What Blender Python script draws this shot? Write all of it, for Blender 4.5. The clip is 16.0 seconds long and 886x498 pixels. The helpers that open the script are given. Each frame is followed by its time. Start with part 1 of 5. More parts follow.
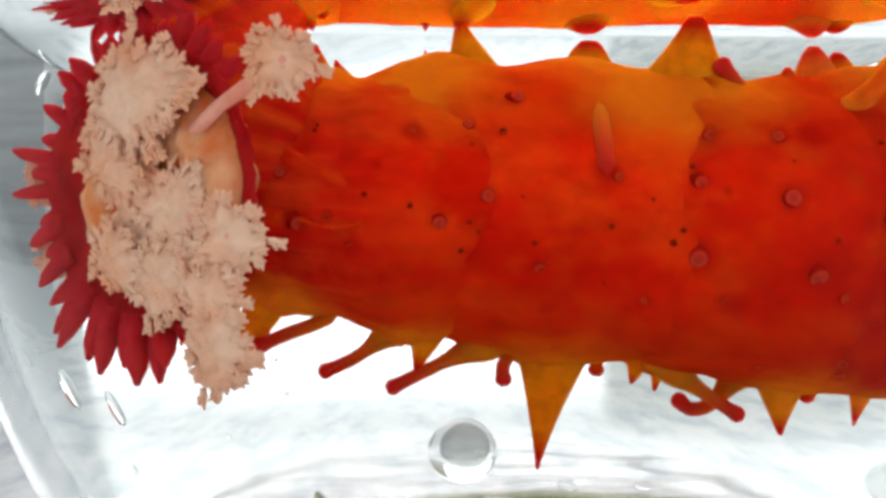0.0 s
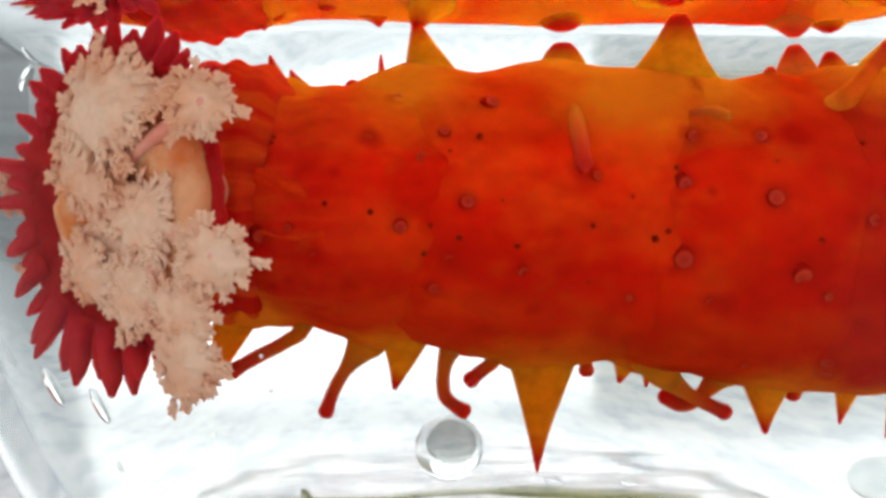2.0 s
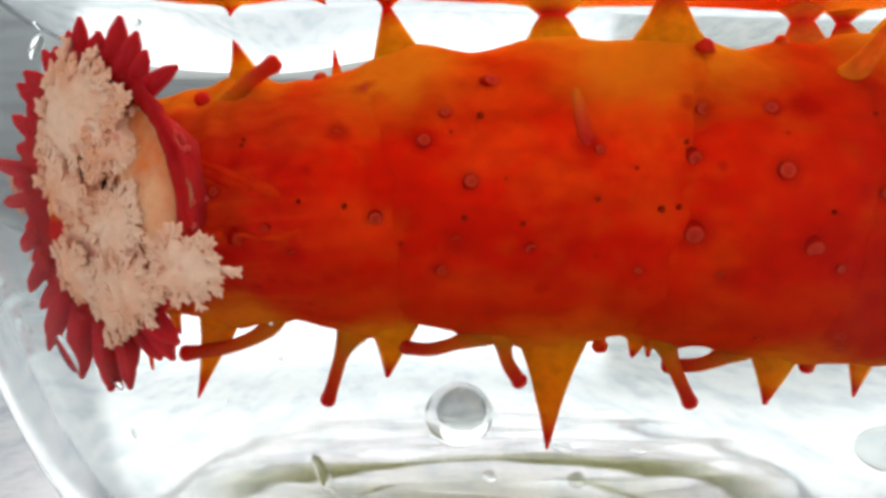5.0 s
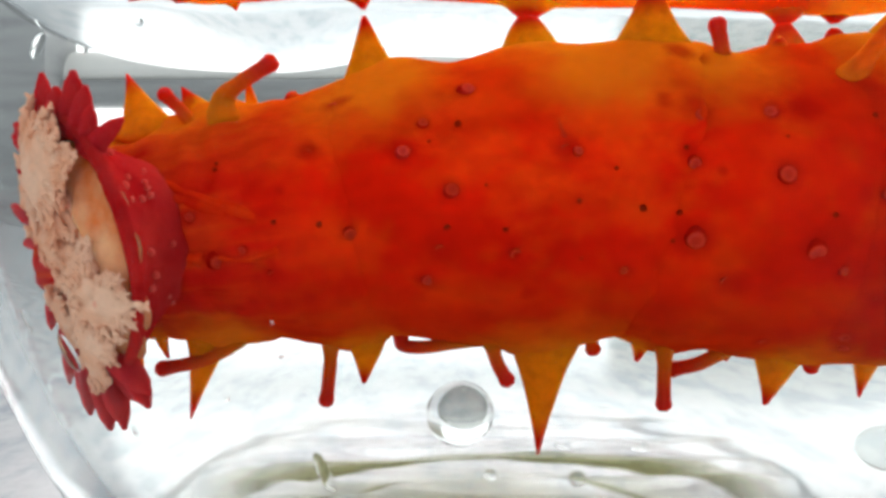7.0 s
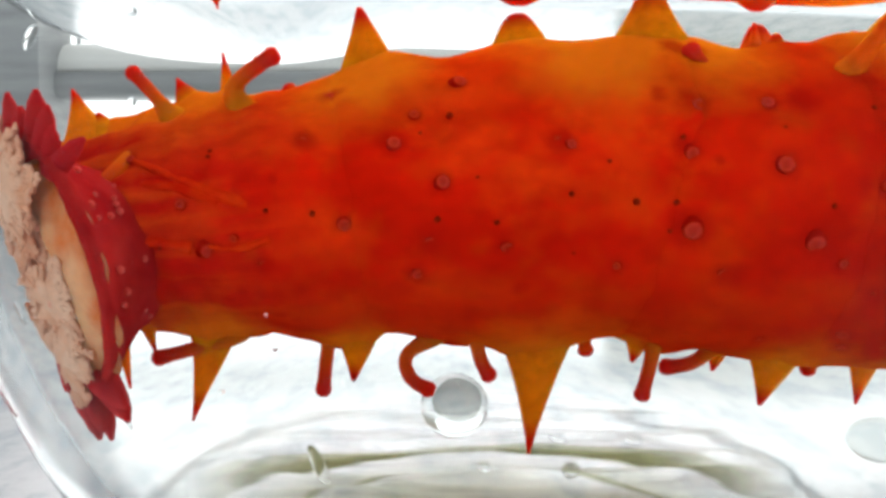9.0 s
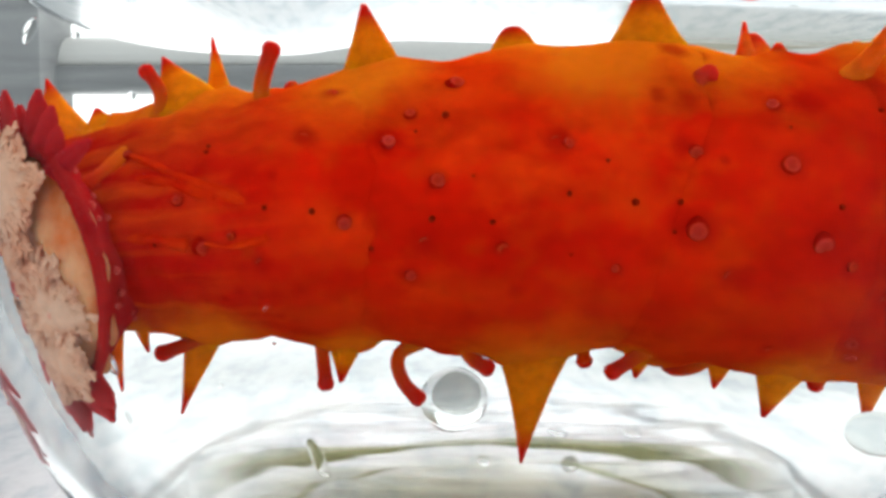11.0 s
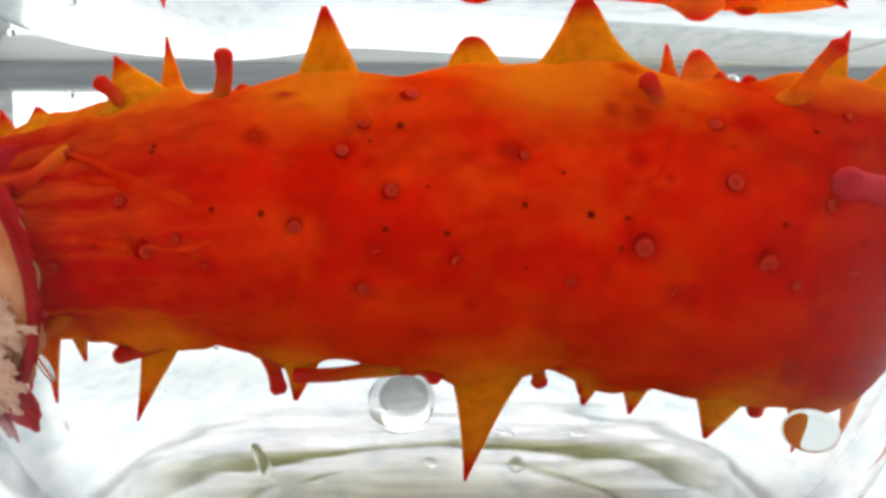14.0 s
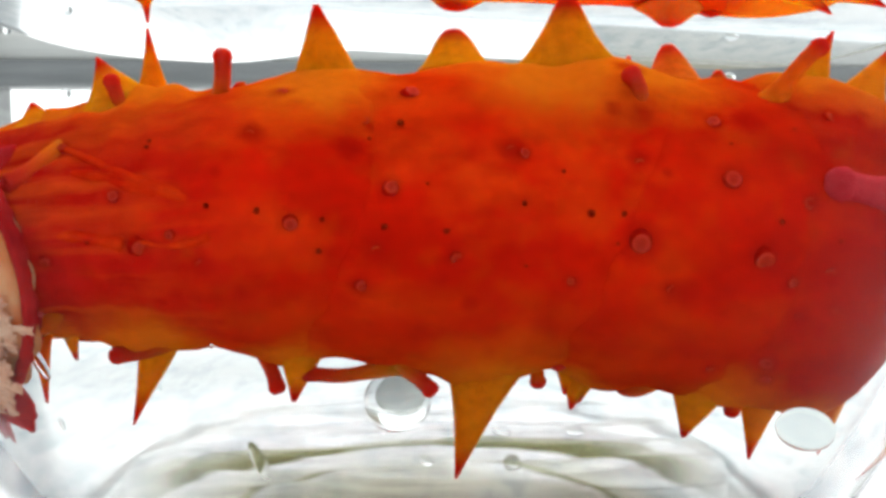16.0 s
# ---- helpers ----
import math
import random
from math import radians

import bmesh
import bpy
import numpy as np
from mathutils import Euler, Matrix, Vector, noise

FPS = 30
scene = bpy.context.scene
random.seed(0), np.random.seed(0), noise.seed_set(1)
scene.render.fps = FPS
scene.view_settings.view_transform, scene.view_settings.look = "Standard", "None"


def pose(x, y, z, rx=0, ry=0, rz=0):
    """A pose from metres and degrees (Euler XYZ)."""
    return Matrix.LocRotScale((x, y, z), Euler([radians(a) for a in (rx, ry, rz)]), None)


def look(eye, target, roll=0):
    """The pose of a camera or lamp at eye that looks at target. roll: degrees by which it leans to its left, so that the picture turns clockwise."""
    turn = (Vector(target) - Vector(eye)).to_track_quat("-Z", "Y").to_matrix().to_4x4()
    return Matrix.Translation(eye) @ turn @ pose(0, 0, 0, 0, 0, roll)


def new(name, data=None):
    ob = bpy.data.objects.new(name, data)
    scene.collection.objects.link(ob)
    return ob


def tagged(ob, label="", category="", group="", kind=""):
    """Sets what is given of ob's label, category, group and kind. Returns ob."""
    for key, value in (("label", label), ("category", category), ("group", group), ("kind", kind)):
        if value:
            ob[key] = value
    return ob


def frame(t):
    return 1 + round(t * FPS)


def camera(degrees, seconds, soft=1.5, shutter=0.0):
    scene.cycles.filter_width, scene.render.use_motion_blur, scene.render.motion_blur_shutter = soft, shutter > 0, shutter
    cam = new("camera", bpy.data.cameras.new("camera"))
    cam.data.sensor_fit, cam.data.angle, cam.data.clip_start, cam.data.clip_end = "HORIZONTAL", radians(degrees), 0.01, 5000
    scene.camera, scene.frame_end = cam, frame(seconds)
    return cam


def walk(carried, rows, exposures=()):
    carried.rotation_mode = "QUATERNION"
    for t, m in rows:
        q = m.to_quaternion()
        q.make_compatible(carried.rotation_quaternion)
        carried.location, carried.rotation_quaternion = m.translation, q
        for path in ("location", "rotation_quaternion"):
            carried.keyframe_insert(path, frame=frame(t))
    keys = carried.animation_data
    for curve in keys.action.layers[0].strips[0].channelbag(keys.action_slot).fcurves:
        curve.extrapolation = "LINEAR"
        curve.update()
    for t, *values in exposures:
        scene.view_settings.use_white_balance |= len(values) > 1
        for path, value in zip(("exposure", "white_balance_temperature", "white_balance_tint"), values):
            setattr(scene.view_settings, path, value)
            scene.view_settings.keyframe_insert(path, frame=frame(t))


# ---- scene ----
# A red sea cucumber in a small round glass jar of sea water on a speckled stone table.
U = 0.001                                    # lengths below are in millimetres


def mm_pose(x, y, z, rx=0, ry=0, rz=0):
    return pose(x * U, y * U, z * U, rx, ry, rz)


# ---- camera ----
cam = camera(55.98, 16.0, soft=3.4)
walk(cam, [
    (0.0, mm_pose(0.00, -56.00, 19.60, 90.00, 0.00, 0.00)),
    (0.5, mm_pose(0.04, -56.00, 19.61, 90.36, 0.00, -0.49)),
    (1.0, mm_pose(0.09, -56.00, 19.63, 90.12, 0.00, -0.90)),
    (1.5, mm_pose(0.13, -56.00, 19.64, 89.85, 0.00, -1.00)),
    (2.0, mm_pose(0.17, -56.00, 19.66, 89.72, 0.00, -0.76)),
    (2.5, mm_pose(0.21, -56.00, 19.67, 89.59, 0.00, -0.67)),
    (3.0, mm_pose(0.26, -56.00, 19.69, 89.23, 0.00, -0.50)),
    (3.5, mm_pose(0.30, -56.00, 19.70, 88.84, 0.00, -0.29)),
    (4.0, mm_pose(0.34, -56.00, 19.71, 88.12, 0.00, -0.13)),
    (6.5, mm_pose(0.56, -56.00, 19.79, 87.31, 0.00, 0.43)),
    (7.0, mm_pose(0.60, -56.00, 19.80, 87.33, 0.00, 0.43)),
    (7.5, mm_pose(0.64, -56.00, 19.80, 87.18, 0.00, 0.19)),
    (8.0, mm_pose(0.68, -56.00, 19.80, 87.07, 0.00, 0.27)),
    (8.5, mm_pose(0.71, -56.00, 19.80, 86.96, 0.00, 0.15)),
    (11.0, mm_pose(0.90, -56.00, 19.80, 86.40, 0.00, 0.29)),
    (11.5, mm_pose(1.00, -56.00, 19.83, 86.82, 0.00, -0.48)),
    (12.0, mm_pose(1.10, -56.00, 19.87, 86.90, 0.00, -1.02)),
    (12.5, mm_pose(1.20, -56.00, 19.90, 87.28, 0.00, -1.63)),
    (13.0, mm_pose(1.24, -56.00, 19.91, 87.55, 0.00, -3.07)),
    (13.5, mm_pose(1.29, -56.00, 19.93, 86.98, 0.00, -3.15)),
    (14.0, mm_pose(1.33, -56.00, 19.94, 86.40, 0.00, -2.96)),
    (14.5, mm_pose(1.37, -56.00, 19.96, 85.83, 0.00, -2.57)),
    (15.0, mm_pose(1.41, -56.00, 19.97, 85.70, 0.00, -2.53)),
    (15.5, mm_pose(1.46, -56.00, 19.99, 85.80, 0.00, -2.41)),
    (16.0, mm_pose(1.50, -56.00, 20.00, 86.23, 0.00, -3.04)),
], exposures=[(0.0, 0.51), (16.0, 0.51)])

# ---- light ----
world = bpy.data.worlds.new("overcast_sky")
scene.world = world
world.use_nodes = True
wn, wl = world.node_tree.nodes, world.node_tree.links
sky = wn.new("ShaderNodeTexSky")
sky.sky_type = "NISHITA"
sky.sun_disc = False
sky.sun_elevation, sky.sun_rotation = radians(61), radians(31)
sky.air_density, sky.dust_density = 1.0, 4.0
haze = wn.new("ShaderNodeMix")
haze.data_type = "RGBA"
haze.inputs["Factor"].default_value = 0.75
haze.inputs["B"].default_value = (0.93, 0.97, 1.0, 1)
dim = wn.new("ShaderNodeVectorMath")
dim.operation = "SCALE"
dim.inputs["Scale"].default_value = 0.10
wl.new(sky.outputs["Color"], dim.inputs[0])
wl.new(dim.outputs["Vector"], haze.inputs["A"])
wl.new(haze.outputs["Result"], wn["Background"].inputs["Color"])
wn["Background"].inputs["Strength"].default_value = 0.71

sun_data = bpy.data.lights.new("sun", "SUN")
sun_data.energy, sun_data.angle, sun_data.color = 0.6, radians(12), (1.0, 0.97, 0.92)
sun = new("sun", sun_data)
sun.matrix_world = look((0.25, 0.42, 0.9), (0, 0, 0))


# ---- materials ----
def nodes_of(name):
    m = bpy.data.materials.new(name)
    m.use_nodes = True
    n, l = m.node_tree.nodes, m.node_tree.links
    return m, n, l, n["Principled BSDF"]


def noise_of(n, l, scale, detail=4.0, rough=0.55, source="Object", stretch=(1, 1, 1)):
    mp, tx = n.new("ShaderNodeMapping"), n.new("ShaderNodeTexNoise")
    if source == "rest":
        tc = n.new("ShaderNodeAttribute")
        tc.attribute_name, source = "rest", "Vector"
    else:
        tc = n.new("ShaderNodeTexCoord")
    mp.inputs["Scale"].default_value = stretch
    tx.inputs["Scale"].default_value, tx.inputs["Detail"].default_value, tx.inputs["Roughness"].default_value = scale, detail, rough
    l.new(tc.outputs[source], mp.inputs["Vector"])
    l.new(mp.outputs["Vector"], tx.inputs["Vector"])
    return tx.outputs["Fac"]


def ramp_of(n, l, fac, stops):
    r = n.new("ShaderNodeValToRGB")
    e = r.color_ramp.elements
    while len(e) < len(stops):
        e.new(0.5)
    for k, (at, c) in enumerate(stops):
        e[k].position, e[k].color = at, (*c, 1)
    l.new(fac, r.inputs["Fac"])
    return r.outputs["Color"]


def mixed(n, l, fac, a, b, blend="MIX"):
    x = n.new("ShaderNodeMix")
    x.data_type, x.blend_type = "RGBA", blend
    for sock, v in (("Factor", fac), ("A", a), ("B", b)):
        if isinstance(v, (int, float)):
            x.inputs[sock].default_value = v
        elif isinstance(v, tuple):
            x.inputs[sock].default_value = (*v, 1)
        else:
            l.new(v, x.inputs[sock])
    return x.outputs["Result"]


def bumped(n, l, b, fac, strength, dist):
    u = n.new("ShaderNodeBump")
    u.inputs["Strength"].default_value, u.inputs["Distance"].default_value = strength, dist
    l.new(fac, u.inputs["Height"])
    l.new(u.outputs["Normal"], b.inputs["Normal"])


def flesh(b, radius, scale, rough=0.5, spec=0.0, weight=1.0):
    b.inputs["Subsurface Weight"].default_value = weight
    b.inputs["Subsurface Radius"].default_value = radius
    b.inputs["Subsurface Scale"].default_value = scale
    b.inputs["Roughness"].default_value = rough
    b.inputs["Specular IOR Level"].default_value = spec


def skin_material():
    m, n, l, b = nodes_of("red_skin")
    big = noise_of(n, l, 190, 3, 0.5, "rest", (0.8, 1, 1))
    fine = noise_of(n, l, 1500, 4, 0.6, "rest")
    streak = noise_of(n, l, 520, 3, 0.6, "rest", (0.6, 1, 1.2))
    c = ramp_of(n, l, big, ((0.36, (0.66, 0.007, 0.0006)), (0.51, (0.78, 0.010, 0.0008)), (0.66, (0.86, 0.022, 0.001))))
    s = ramp_of(n, l, streak, ((0.38, (0.74, 0.52, 0.45)), (0.56, (1, 1, 1))))
    # light glowing through the thin back and sole, painted amber with a ragged edge
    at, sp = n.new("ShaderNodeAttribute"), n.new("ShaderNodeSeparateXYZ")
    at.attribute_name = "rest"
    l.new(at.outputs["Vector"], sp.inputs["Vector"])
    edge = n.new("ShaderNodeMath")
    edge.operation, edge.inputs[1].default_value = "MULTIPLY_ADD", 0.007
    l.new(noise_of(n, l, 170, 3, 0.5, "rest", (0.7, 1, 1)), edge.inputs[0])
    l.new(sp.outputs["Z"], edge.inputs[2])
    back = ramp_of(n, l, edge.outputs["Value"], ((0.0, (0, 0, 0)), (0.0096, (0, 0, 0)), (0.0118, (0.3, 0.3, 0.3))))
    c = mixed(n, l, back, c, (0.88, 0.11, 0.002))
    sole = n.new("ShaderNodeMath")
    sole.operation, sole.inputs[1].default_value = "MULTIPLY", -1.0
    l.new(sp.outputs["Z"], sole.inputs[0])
    belly_glow = ramp_of(n, l, sole.outputs["Value"], ((0.0, (0, 0, 0)), (0.0068, (0, 0, 0)), (0.0084, (0.22, 0.22, 0.22))))
    c = mixed(n, l, belly_glow, c, (0.86, 0.15, 0.004))
    cloud = ramp_of(n, l, noise_of(n, l, 300, 5, 0.65, "rest", (0.7, 1, 1)), ((0.48, (0, 0, 0)), (0.68, (0.62, 0.62, 0.62))))
    c = mixed(n, l, cloud, c, (0.90, 0.066, 0.003))
    # shade painted deep red along the lower flank; the hind end is deep red too
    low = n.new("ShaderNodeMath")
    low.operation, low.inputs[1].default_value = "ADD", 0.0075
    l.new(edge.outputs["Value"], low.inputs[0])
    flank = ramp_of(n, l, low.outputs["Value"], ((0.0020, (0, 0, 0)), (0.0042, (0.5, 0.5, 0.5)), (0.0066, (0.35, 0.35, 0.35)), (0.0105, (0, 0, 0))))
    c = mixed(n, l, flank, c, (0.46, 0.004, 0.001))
    hind = n.new("ShaderNodeMath")
    hind.operation, hind.inputs[1].default_value = "MULTIPLY_ADD", 0.010
    l.new(noise_of(n, l, 150, 3, 0.5, "rest"), hind.inputs[0])
    l.new(sp.outputs["X"], hind.inputs[2])
    c = mixed(n, l, ramp_of(n, l, hind.outputs["Value"], ((0.014, (0, 0, 0)), (0.034, (0.66, 0.66, 0.66)))), c, (0.48, 0.006, 0.001))
    # crimson skin towards the mouth
    front = n.new("ShaderNodeMath")
    front.operation, front.inputs[1].default_value = "MULTIPLY_ADD", 0.007
    l.new(noise_of(n, l, 240, 4, 0.6, "rest", (0.6, 1, 1)), front.inputs[0])
    flip = n.new("ShaderNodeMath")
    flip.operation, flip.inputs[1].default_value = "MULTIPLY", -1.0
    l.new(sp.outputs["X"], flip.inputs[0])
    l.new(flip.outputs["Value"], front.inputs[2])
    neckline = ramp_of(n, l, front.outputs["Value"], ((0.0, (0, 0, 0)), (0.0095, (0, 0, 0)), (0.0160, (0.42, 0.42, 0.42)), (0.0205, (0.64, 0.64, 0.64)), (0.0240, (0.88, 0.88, 0.88))))
    c = mixed(n, l, neckline, c, (0.52, 0.006, 0.005))
    stripe = ramp_of(n, l, noise_of(n, l, 620, 3, 0.55, "rest", (0.10, 1, 1)), ((0.48, (0, 0, 0)), (0.62, (1, 1, 1))))
    c = mixed(n, l, mixed(n, l, 1.0, stripe, neckline, "MULTIPLY"), c, (0.84, 0.085, 0.006))
    # maroon blunt end
    stern = n.new("ShaderNodeMath")
    stern.operation, stern.inputs[1].default_value = "MULTIPLY_ADD", 0.008
    l.new(noise_of(n, l, 180, 3, 0.5, "rest"), stern.inputs[0])
    l.new(sp.outputs["X"], stern.inputs[2])
    c = mixed(n, l, ramp_of(n, l, stern.outputs["Value"], ((0.029, (0, 0, 0)), (0.037, (0.75, 0.75, 0.75)))), c, (0.30, 0.008, 0.008))
    c = mixed(n, l, 0.55, c, s, "MULTIPLY")
    # amber flesh round the foot of every spine
    stain = n.new("ShaderNodeAttribute")
    stain.attribute_name = "amber"
    ragged = n.new("ShaderNodeMath")
    ragged.operation, ragged.inputs[1].default_value = "MULTIPLY_ADD", 0.7
    l.new(noise_of(n, l, 420, 4, 0.6, "rest"), ragged.inputs[0])
    l.new(stain.outputs["Fac"], ragged.inputs[2])
    halo = ramp_of(n, l, ragged.outputs["Value"], ((0.42, (0, 0, 0)), (0.75, (0.35, 0.35, 0.35)), (1.05, (0.85, 0.85, 0.85))))
    c = mixed(n, l, halo, c, (0.84, 0.16, 0.004))
    # crimson smudge round every drawn-in foot
    ringed = n.new("ShaderNodeAttribute")
    ringed.attribute_name = "ring"
    smear = n.new("ShaderNodeMath")
    smear.operation, smear.inputs[1].default_value = "MULTIPLY_ADD", 0.6
    l.new(noise_of(n, l, 600, 3, 0.6, "rest"), smear.inputs[0])
    l.new(ringed.outputs["Fac"], smear.inputs[2])
    c = mixed(n, l, ramp_of(n, l, smear.outputs["Value"], ((0.45, (0, 0, 0)), (1.05, (0.72, 0.72, 0.72)))), c, (0.44, 0.003, 0.001))
    f = ramp_of(n, l, fine, ((0.40, (0.78, 0.68, 0.6)), (0.60, (1, 1, 1))))
    c = mixed(n, l, 0.3, c, f, "MULTIPLY")
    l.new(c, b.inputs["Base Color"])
    flesh(b, (1.0, 0.30, 0.08), 0.0006, weight=0.6)
    bumped(n, l, b, noise_of(n, l, 700, 4, 0.5, "rest"), 0.14, 0.0006)
    return m


def tip_material(name, base, mid, tip, edges=(0.0, 0.40, 0.70, 0.88), scale=0.0014):
    """Flesh that turns from one colour at the foot to another at the tip."""
    m, n, l, b = nodes_of(name)
    tc, sp = n.new("ShaderNodeTexCoord"), n.new("ShaderNodeSeparateXYZ")
    l.new(tc.outputs["Generated"], sp.inputs["Vector"])
    c = ramp_of(n, l, sp.outputs["Z"], ((edges[0], base), (edges[1], mid), (edges[2], mid), (edges[3], tip)))
    f = ramp_of(n, l, noise_of(n, l, 1300, 4, 0.6), ((0.35, (0.72, 0.62, 0.5)), (0.6, (1, 1, 1))))
    c = mixed(n, l, 0.7, c, f, "MULTIPLY")
    l.new(c, b.inputs["Base Color"])
    flesh(b, (1.0, 0.42, 0.08), scale)
    bumped(n, l, b, noise_of(n, l, 1100, 4, 0.6), 0.2, 0.0004)
    return m


def joint_material():
    """Foot skin: red at the sucker, amber towards the root."""
    m, n, l, b = nodes_of("jointed_foot_skin")
    at = n.new("ShaderNodeAttribute")
    at.attribute_name = "along"
    c = ramp_of(n, l, at.outputs["Fac"], ((0.0, (0.60, 0.018, 0.014)), (0.22, (0.72, 0.040, 0.014)), (0.6, (0.84, 0.12, 0.010)), (1.0, (0.86, 0.17, 0.006))))
    l.new(c, b.inputs["Base Color"])
    flesh(b, (1.0, 0.42, 0.08), 0.0012)
    bumped(n, l, b, noise_of(n, l, 1100, 4, 0.6), 0.15, 0.0004)
    return m


def blotched(name, a, bcol, radius, scale, size=400, rough=0.5, weight=1.0):
    m, n, l, b = nodes_of(name)
    c = ramp_of(n, l, noise_of(n, l, size, 5, 0.6), ((0.38, a), (0.62, bcol)))
    f = ramp_of(n, l, noise_of(n, l, size * 5, 3, 0.6), ((0.35, (0.86, 0.82, 0.79)), (0.6, (1, 1, 1))))
    c = mixed(n, l, 0.5, c, f, "MULTIPLY")
    l.new(c, b.inputs["Base Color"])
    flesh(b, radius, scale, rough, weight=weight)
    bumped(n, l, b, noise_of(n, l, size * 3, 4, 0.6), 0.3, 0.0004)
    return m


def glass_material(name, ior, tint=(1, 1, 1), rough=0.0):
    m, n, l, b = nodes_of(name)
    g = n.new("ShaderNodeBsdfGlass")
    g.inputs["IOR"].default_value, g.inputs["Roughness"].default_value, g.inputs["Color"].default_value = ior, rough, (*tint, 1)
    l.new(g.outputs["BSDF"], n["Material Output"].inputs["Surface"])
    return m, n, l, g


def stone_material():
    m, n, l, b = nodes_of("speckled_stone")
    c = ramp_of(n, l, noise_of(n, l, 260, 5, 0.6, stretch=(1, 0.35, 1)), ((0.38, (0.54, 0.60, 0.64)), (0.47, (0.70, 0.73, 0.75)), (0.56, (0.82, 0.83, 0.83))))
    f = ramp_of(n, l, noise_of(n, l, 900, 4, 0.7), ((0.36, (0.55, 0.58, 0.62)), (0.50, (1, 1, 1))))
    c = mixed(n, l, 0.2, c, f, "MULTIPLY")
    l.new(c, b.inputs["Base Color"])
    b.inputs["Roughness"].default_value = 0.22
    b.inputs["Coat Weight"].default_value, b.inputs["Coat Roughness"].default_value = 1.0, 0.15
    bumped(n, l, b, noise_of(n, l, 700, 4, 0.6), 0.1, 0.0005)
    return m


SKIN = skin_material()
SPINE = tip_material("amber_spine", (0.86, 0.15, 0.004), (0.94, 0.24, 0.004), (0.58, 0.012, 0.004), (0.05, 0.35, 0.72, 0.90))
SPINE_RED = tip_material("ruddy_spine", (0.82, 0.08, 0.008), (0.88, 0.14, 0.015), (0.72, 0.03, 0.01))
FOOT = tip_material("tube_foot_skin", (0.86, 0.18, 0.008), (0.84, 0.13, 0.008), (0.58, 0.012, 0.008), (0.0, 0.35, 0.6, 0.9), 0.0012)
FOOT_JOINT = joint_material()
NUB = tip_material("nub_skin", (0.52, 0.006, 0.002), (0.46, 0.005, 0.003), (0.68, 0.045, 0.028), (0.0, 0.45, 0.8, 0.99), 0.001)
FOLD = blotched("orange_skin_fold", (0.66, 0.012, 0.001), (0.78, 0.040, 0.002), (1, 0.4, 0.15), 0.0015, 420, weight=0.0)
SPECK = blotched("dark_pigment", (0.20, 0.010, 0.003), (0.30, 0.014, 0.004), (1, 0.3, 0.1), 0.0003)
LOBE = blotched("crimson_lobe", (0.46, 0.009, 0.018), (0.64, 0.026, 0.026), (1, 0.35, 0.25), 0.0004, 300)
COLLAR = blotched("crimson_collar", (0.38, 0.006, 0.008), (0.54, 0.020, 0.018), (1, 0.35, 0.25), 0.0006, 260)
DISC = blotched("peach_oral_disc", (0.80, 0.19, 0.05), (0.90, 0.42, 0.22), (1, 0.7, 0.5), 0.001, 300)
MAUVE = blotched("mauve_foot_skin", (0.54, 0.020, 0.030), (0.64, 0.050, 0.062), (1, 0.4, 0.4), 0.0005, 500)
STALK = blotched("rosy_stalk", (0.88, 0.30, 0.21), (0.94, 0.45, 0.33), (1, 0.6, 0.5), 0.0012, 350, weight=0.0)
FROND = blotched("cream_frond", (0.94, 0.44, 0.26), (0.97, 0.60, 0.42), (1, 0.7, 0.5), 0.0010, 300, weight=0.0)
WART = blotched("pink_wart", (0.66, 0.06, 0.05), (0.74, 0.12, 0.09), (1, 0.5, 0.4), 0.0006, 500)
STONE = stone_material()


def floor_glass_material():
    """Pressed floor glass; oval cream-grey rings in its tint imitate refraction."""
    m, n, l, g = glass_material("rippled_floor_glass", 1.12)
    tc, mp, ln = n.new("ShaderNodeTexCoord"), n.new("ShaderNodeMapping"), n.new("ShaderNodeVectorMath")
    mp.vector_type = "POINT"
    mp.inputs["Location"].default_value, mp.inputs["Scale"].default_value = (0, 0.66, 0), (45, 66, 0)
    ln.operation = "LENGTH"
    wob = n.new("ShaderNodeMath")
    wob.operation, wob.inputs[1].default_value = "MULTIPLY_ADD", 0.16
    l.new(tc.outputs["Object"], mp.inputs["Vector"])
    l.new(mp.outputs["Vector"], ln.inputs[0])
    l.new(noise_of(n, l, 160, 3, 0.5, stretch=(0.4, 1.5, 1)), wob.inputs[0])
    l.new(ln.outputs["Value"], wob.inputs[2])
    # refraction bands drawn into the tint: grey dips between bright gaps
    refraction_tones = ((0.48, 0.85), (0.54, 0.99), (0.57, 0.50), (0.60, 0.80), (0.70, 0.88), (0.80, 0.99), (0.83, 0.25), (0.90, 0.36), (1.08, 0.76), (1.30, 0.99))
    c = ramp_of(n, l, wob.outputs["Value"], [(at, (v, v * 0.975, v ** 1.6)) for at, v in refraction_tones])
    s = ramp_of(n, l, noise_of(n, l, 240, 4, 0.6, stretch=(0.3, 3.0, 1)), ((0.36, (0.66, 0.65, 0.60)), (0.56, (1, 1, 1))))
    hub, rim = n.new("ShaderNodeVectorMath"), n.new("ShaderNodeVectorMath")
    hub.operation, hub.inputs[1].default_value = "MULTIPLY", (1, 1, 0)
    rim.operation = "LENGTH"
    l.new(tc.outputs["Object"], hub.inputs[0])
    l.new(hub.outputs["Vector"], rim.inputs[0])
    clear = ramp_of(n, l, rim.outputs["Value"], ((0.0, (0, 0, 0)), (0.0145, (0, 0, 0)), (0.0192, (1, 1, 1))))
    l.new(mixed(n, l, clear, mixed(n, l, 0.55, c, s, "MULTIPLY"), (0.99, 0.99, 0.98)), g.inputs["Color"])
    return m


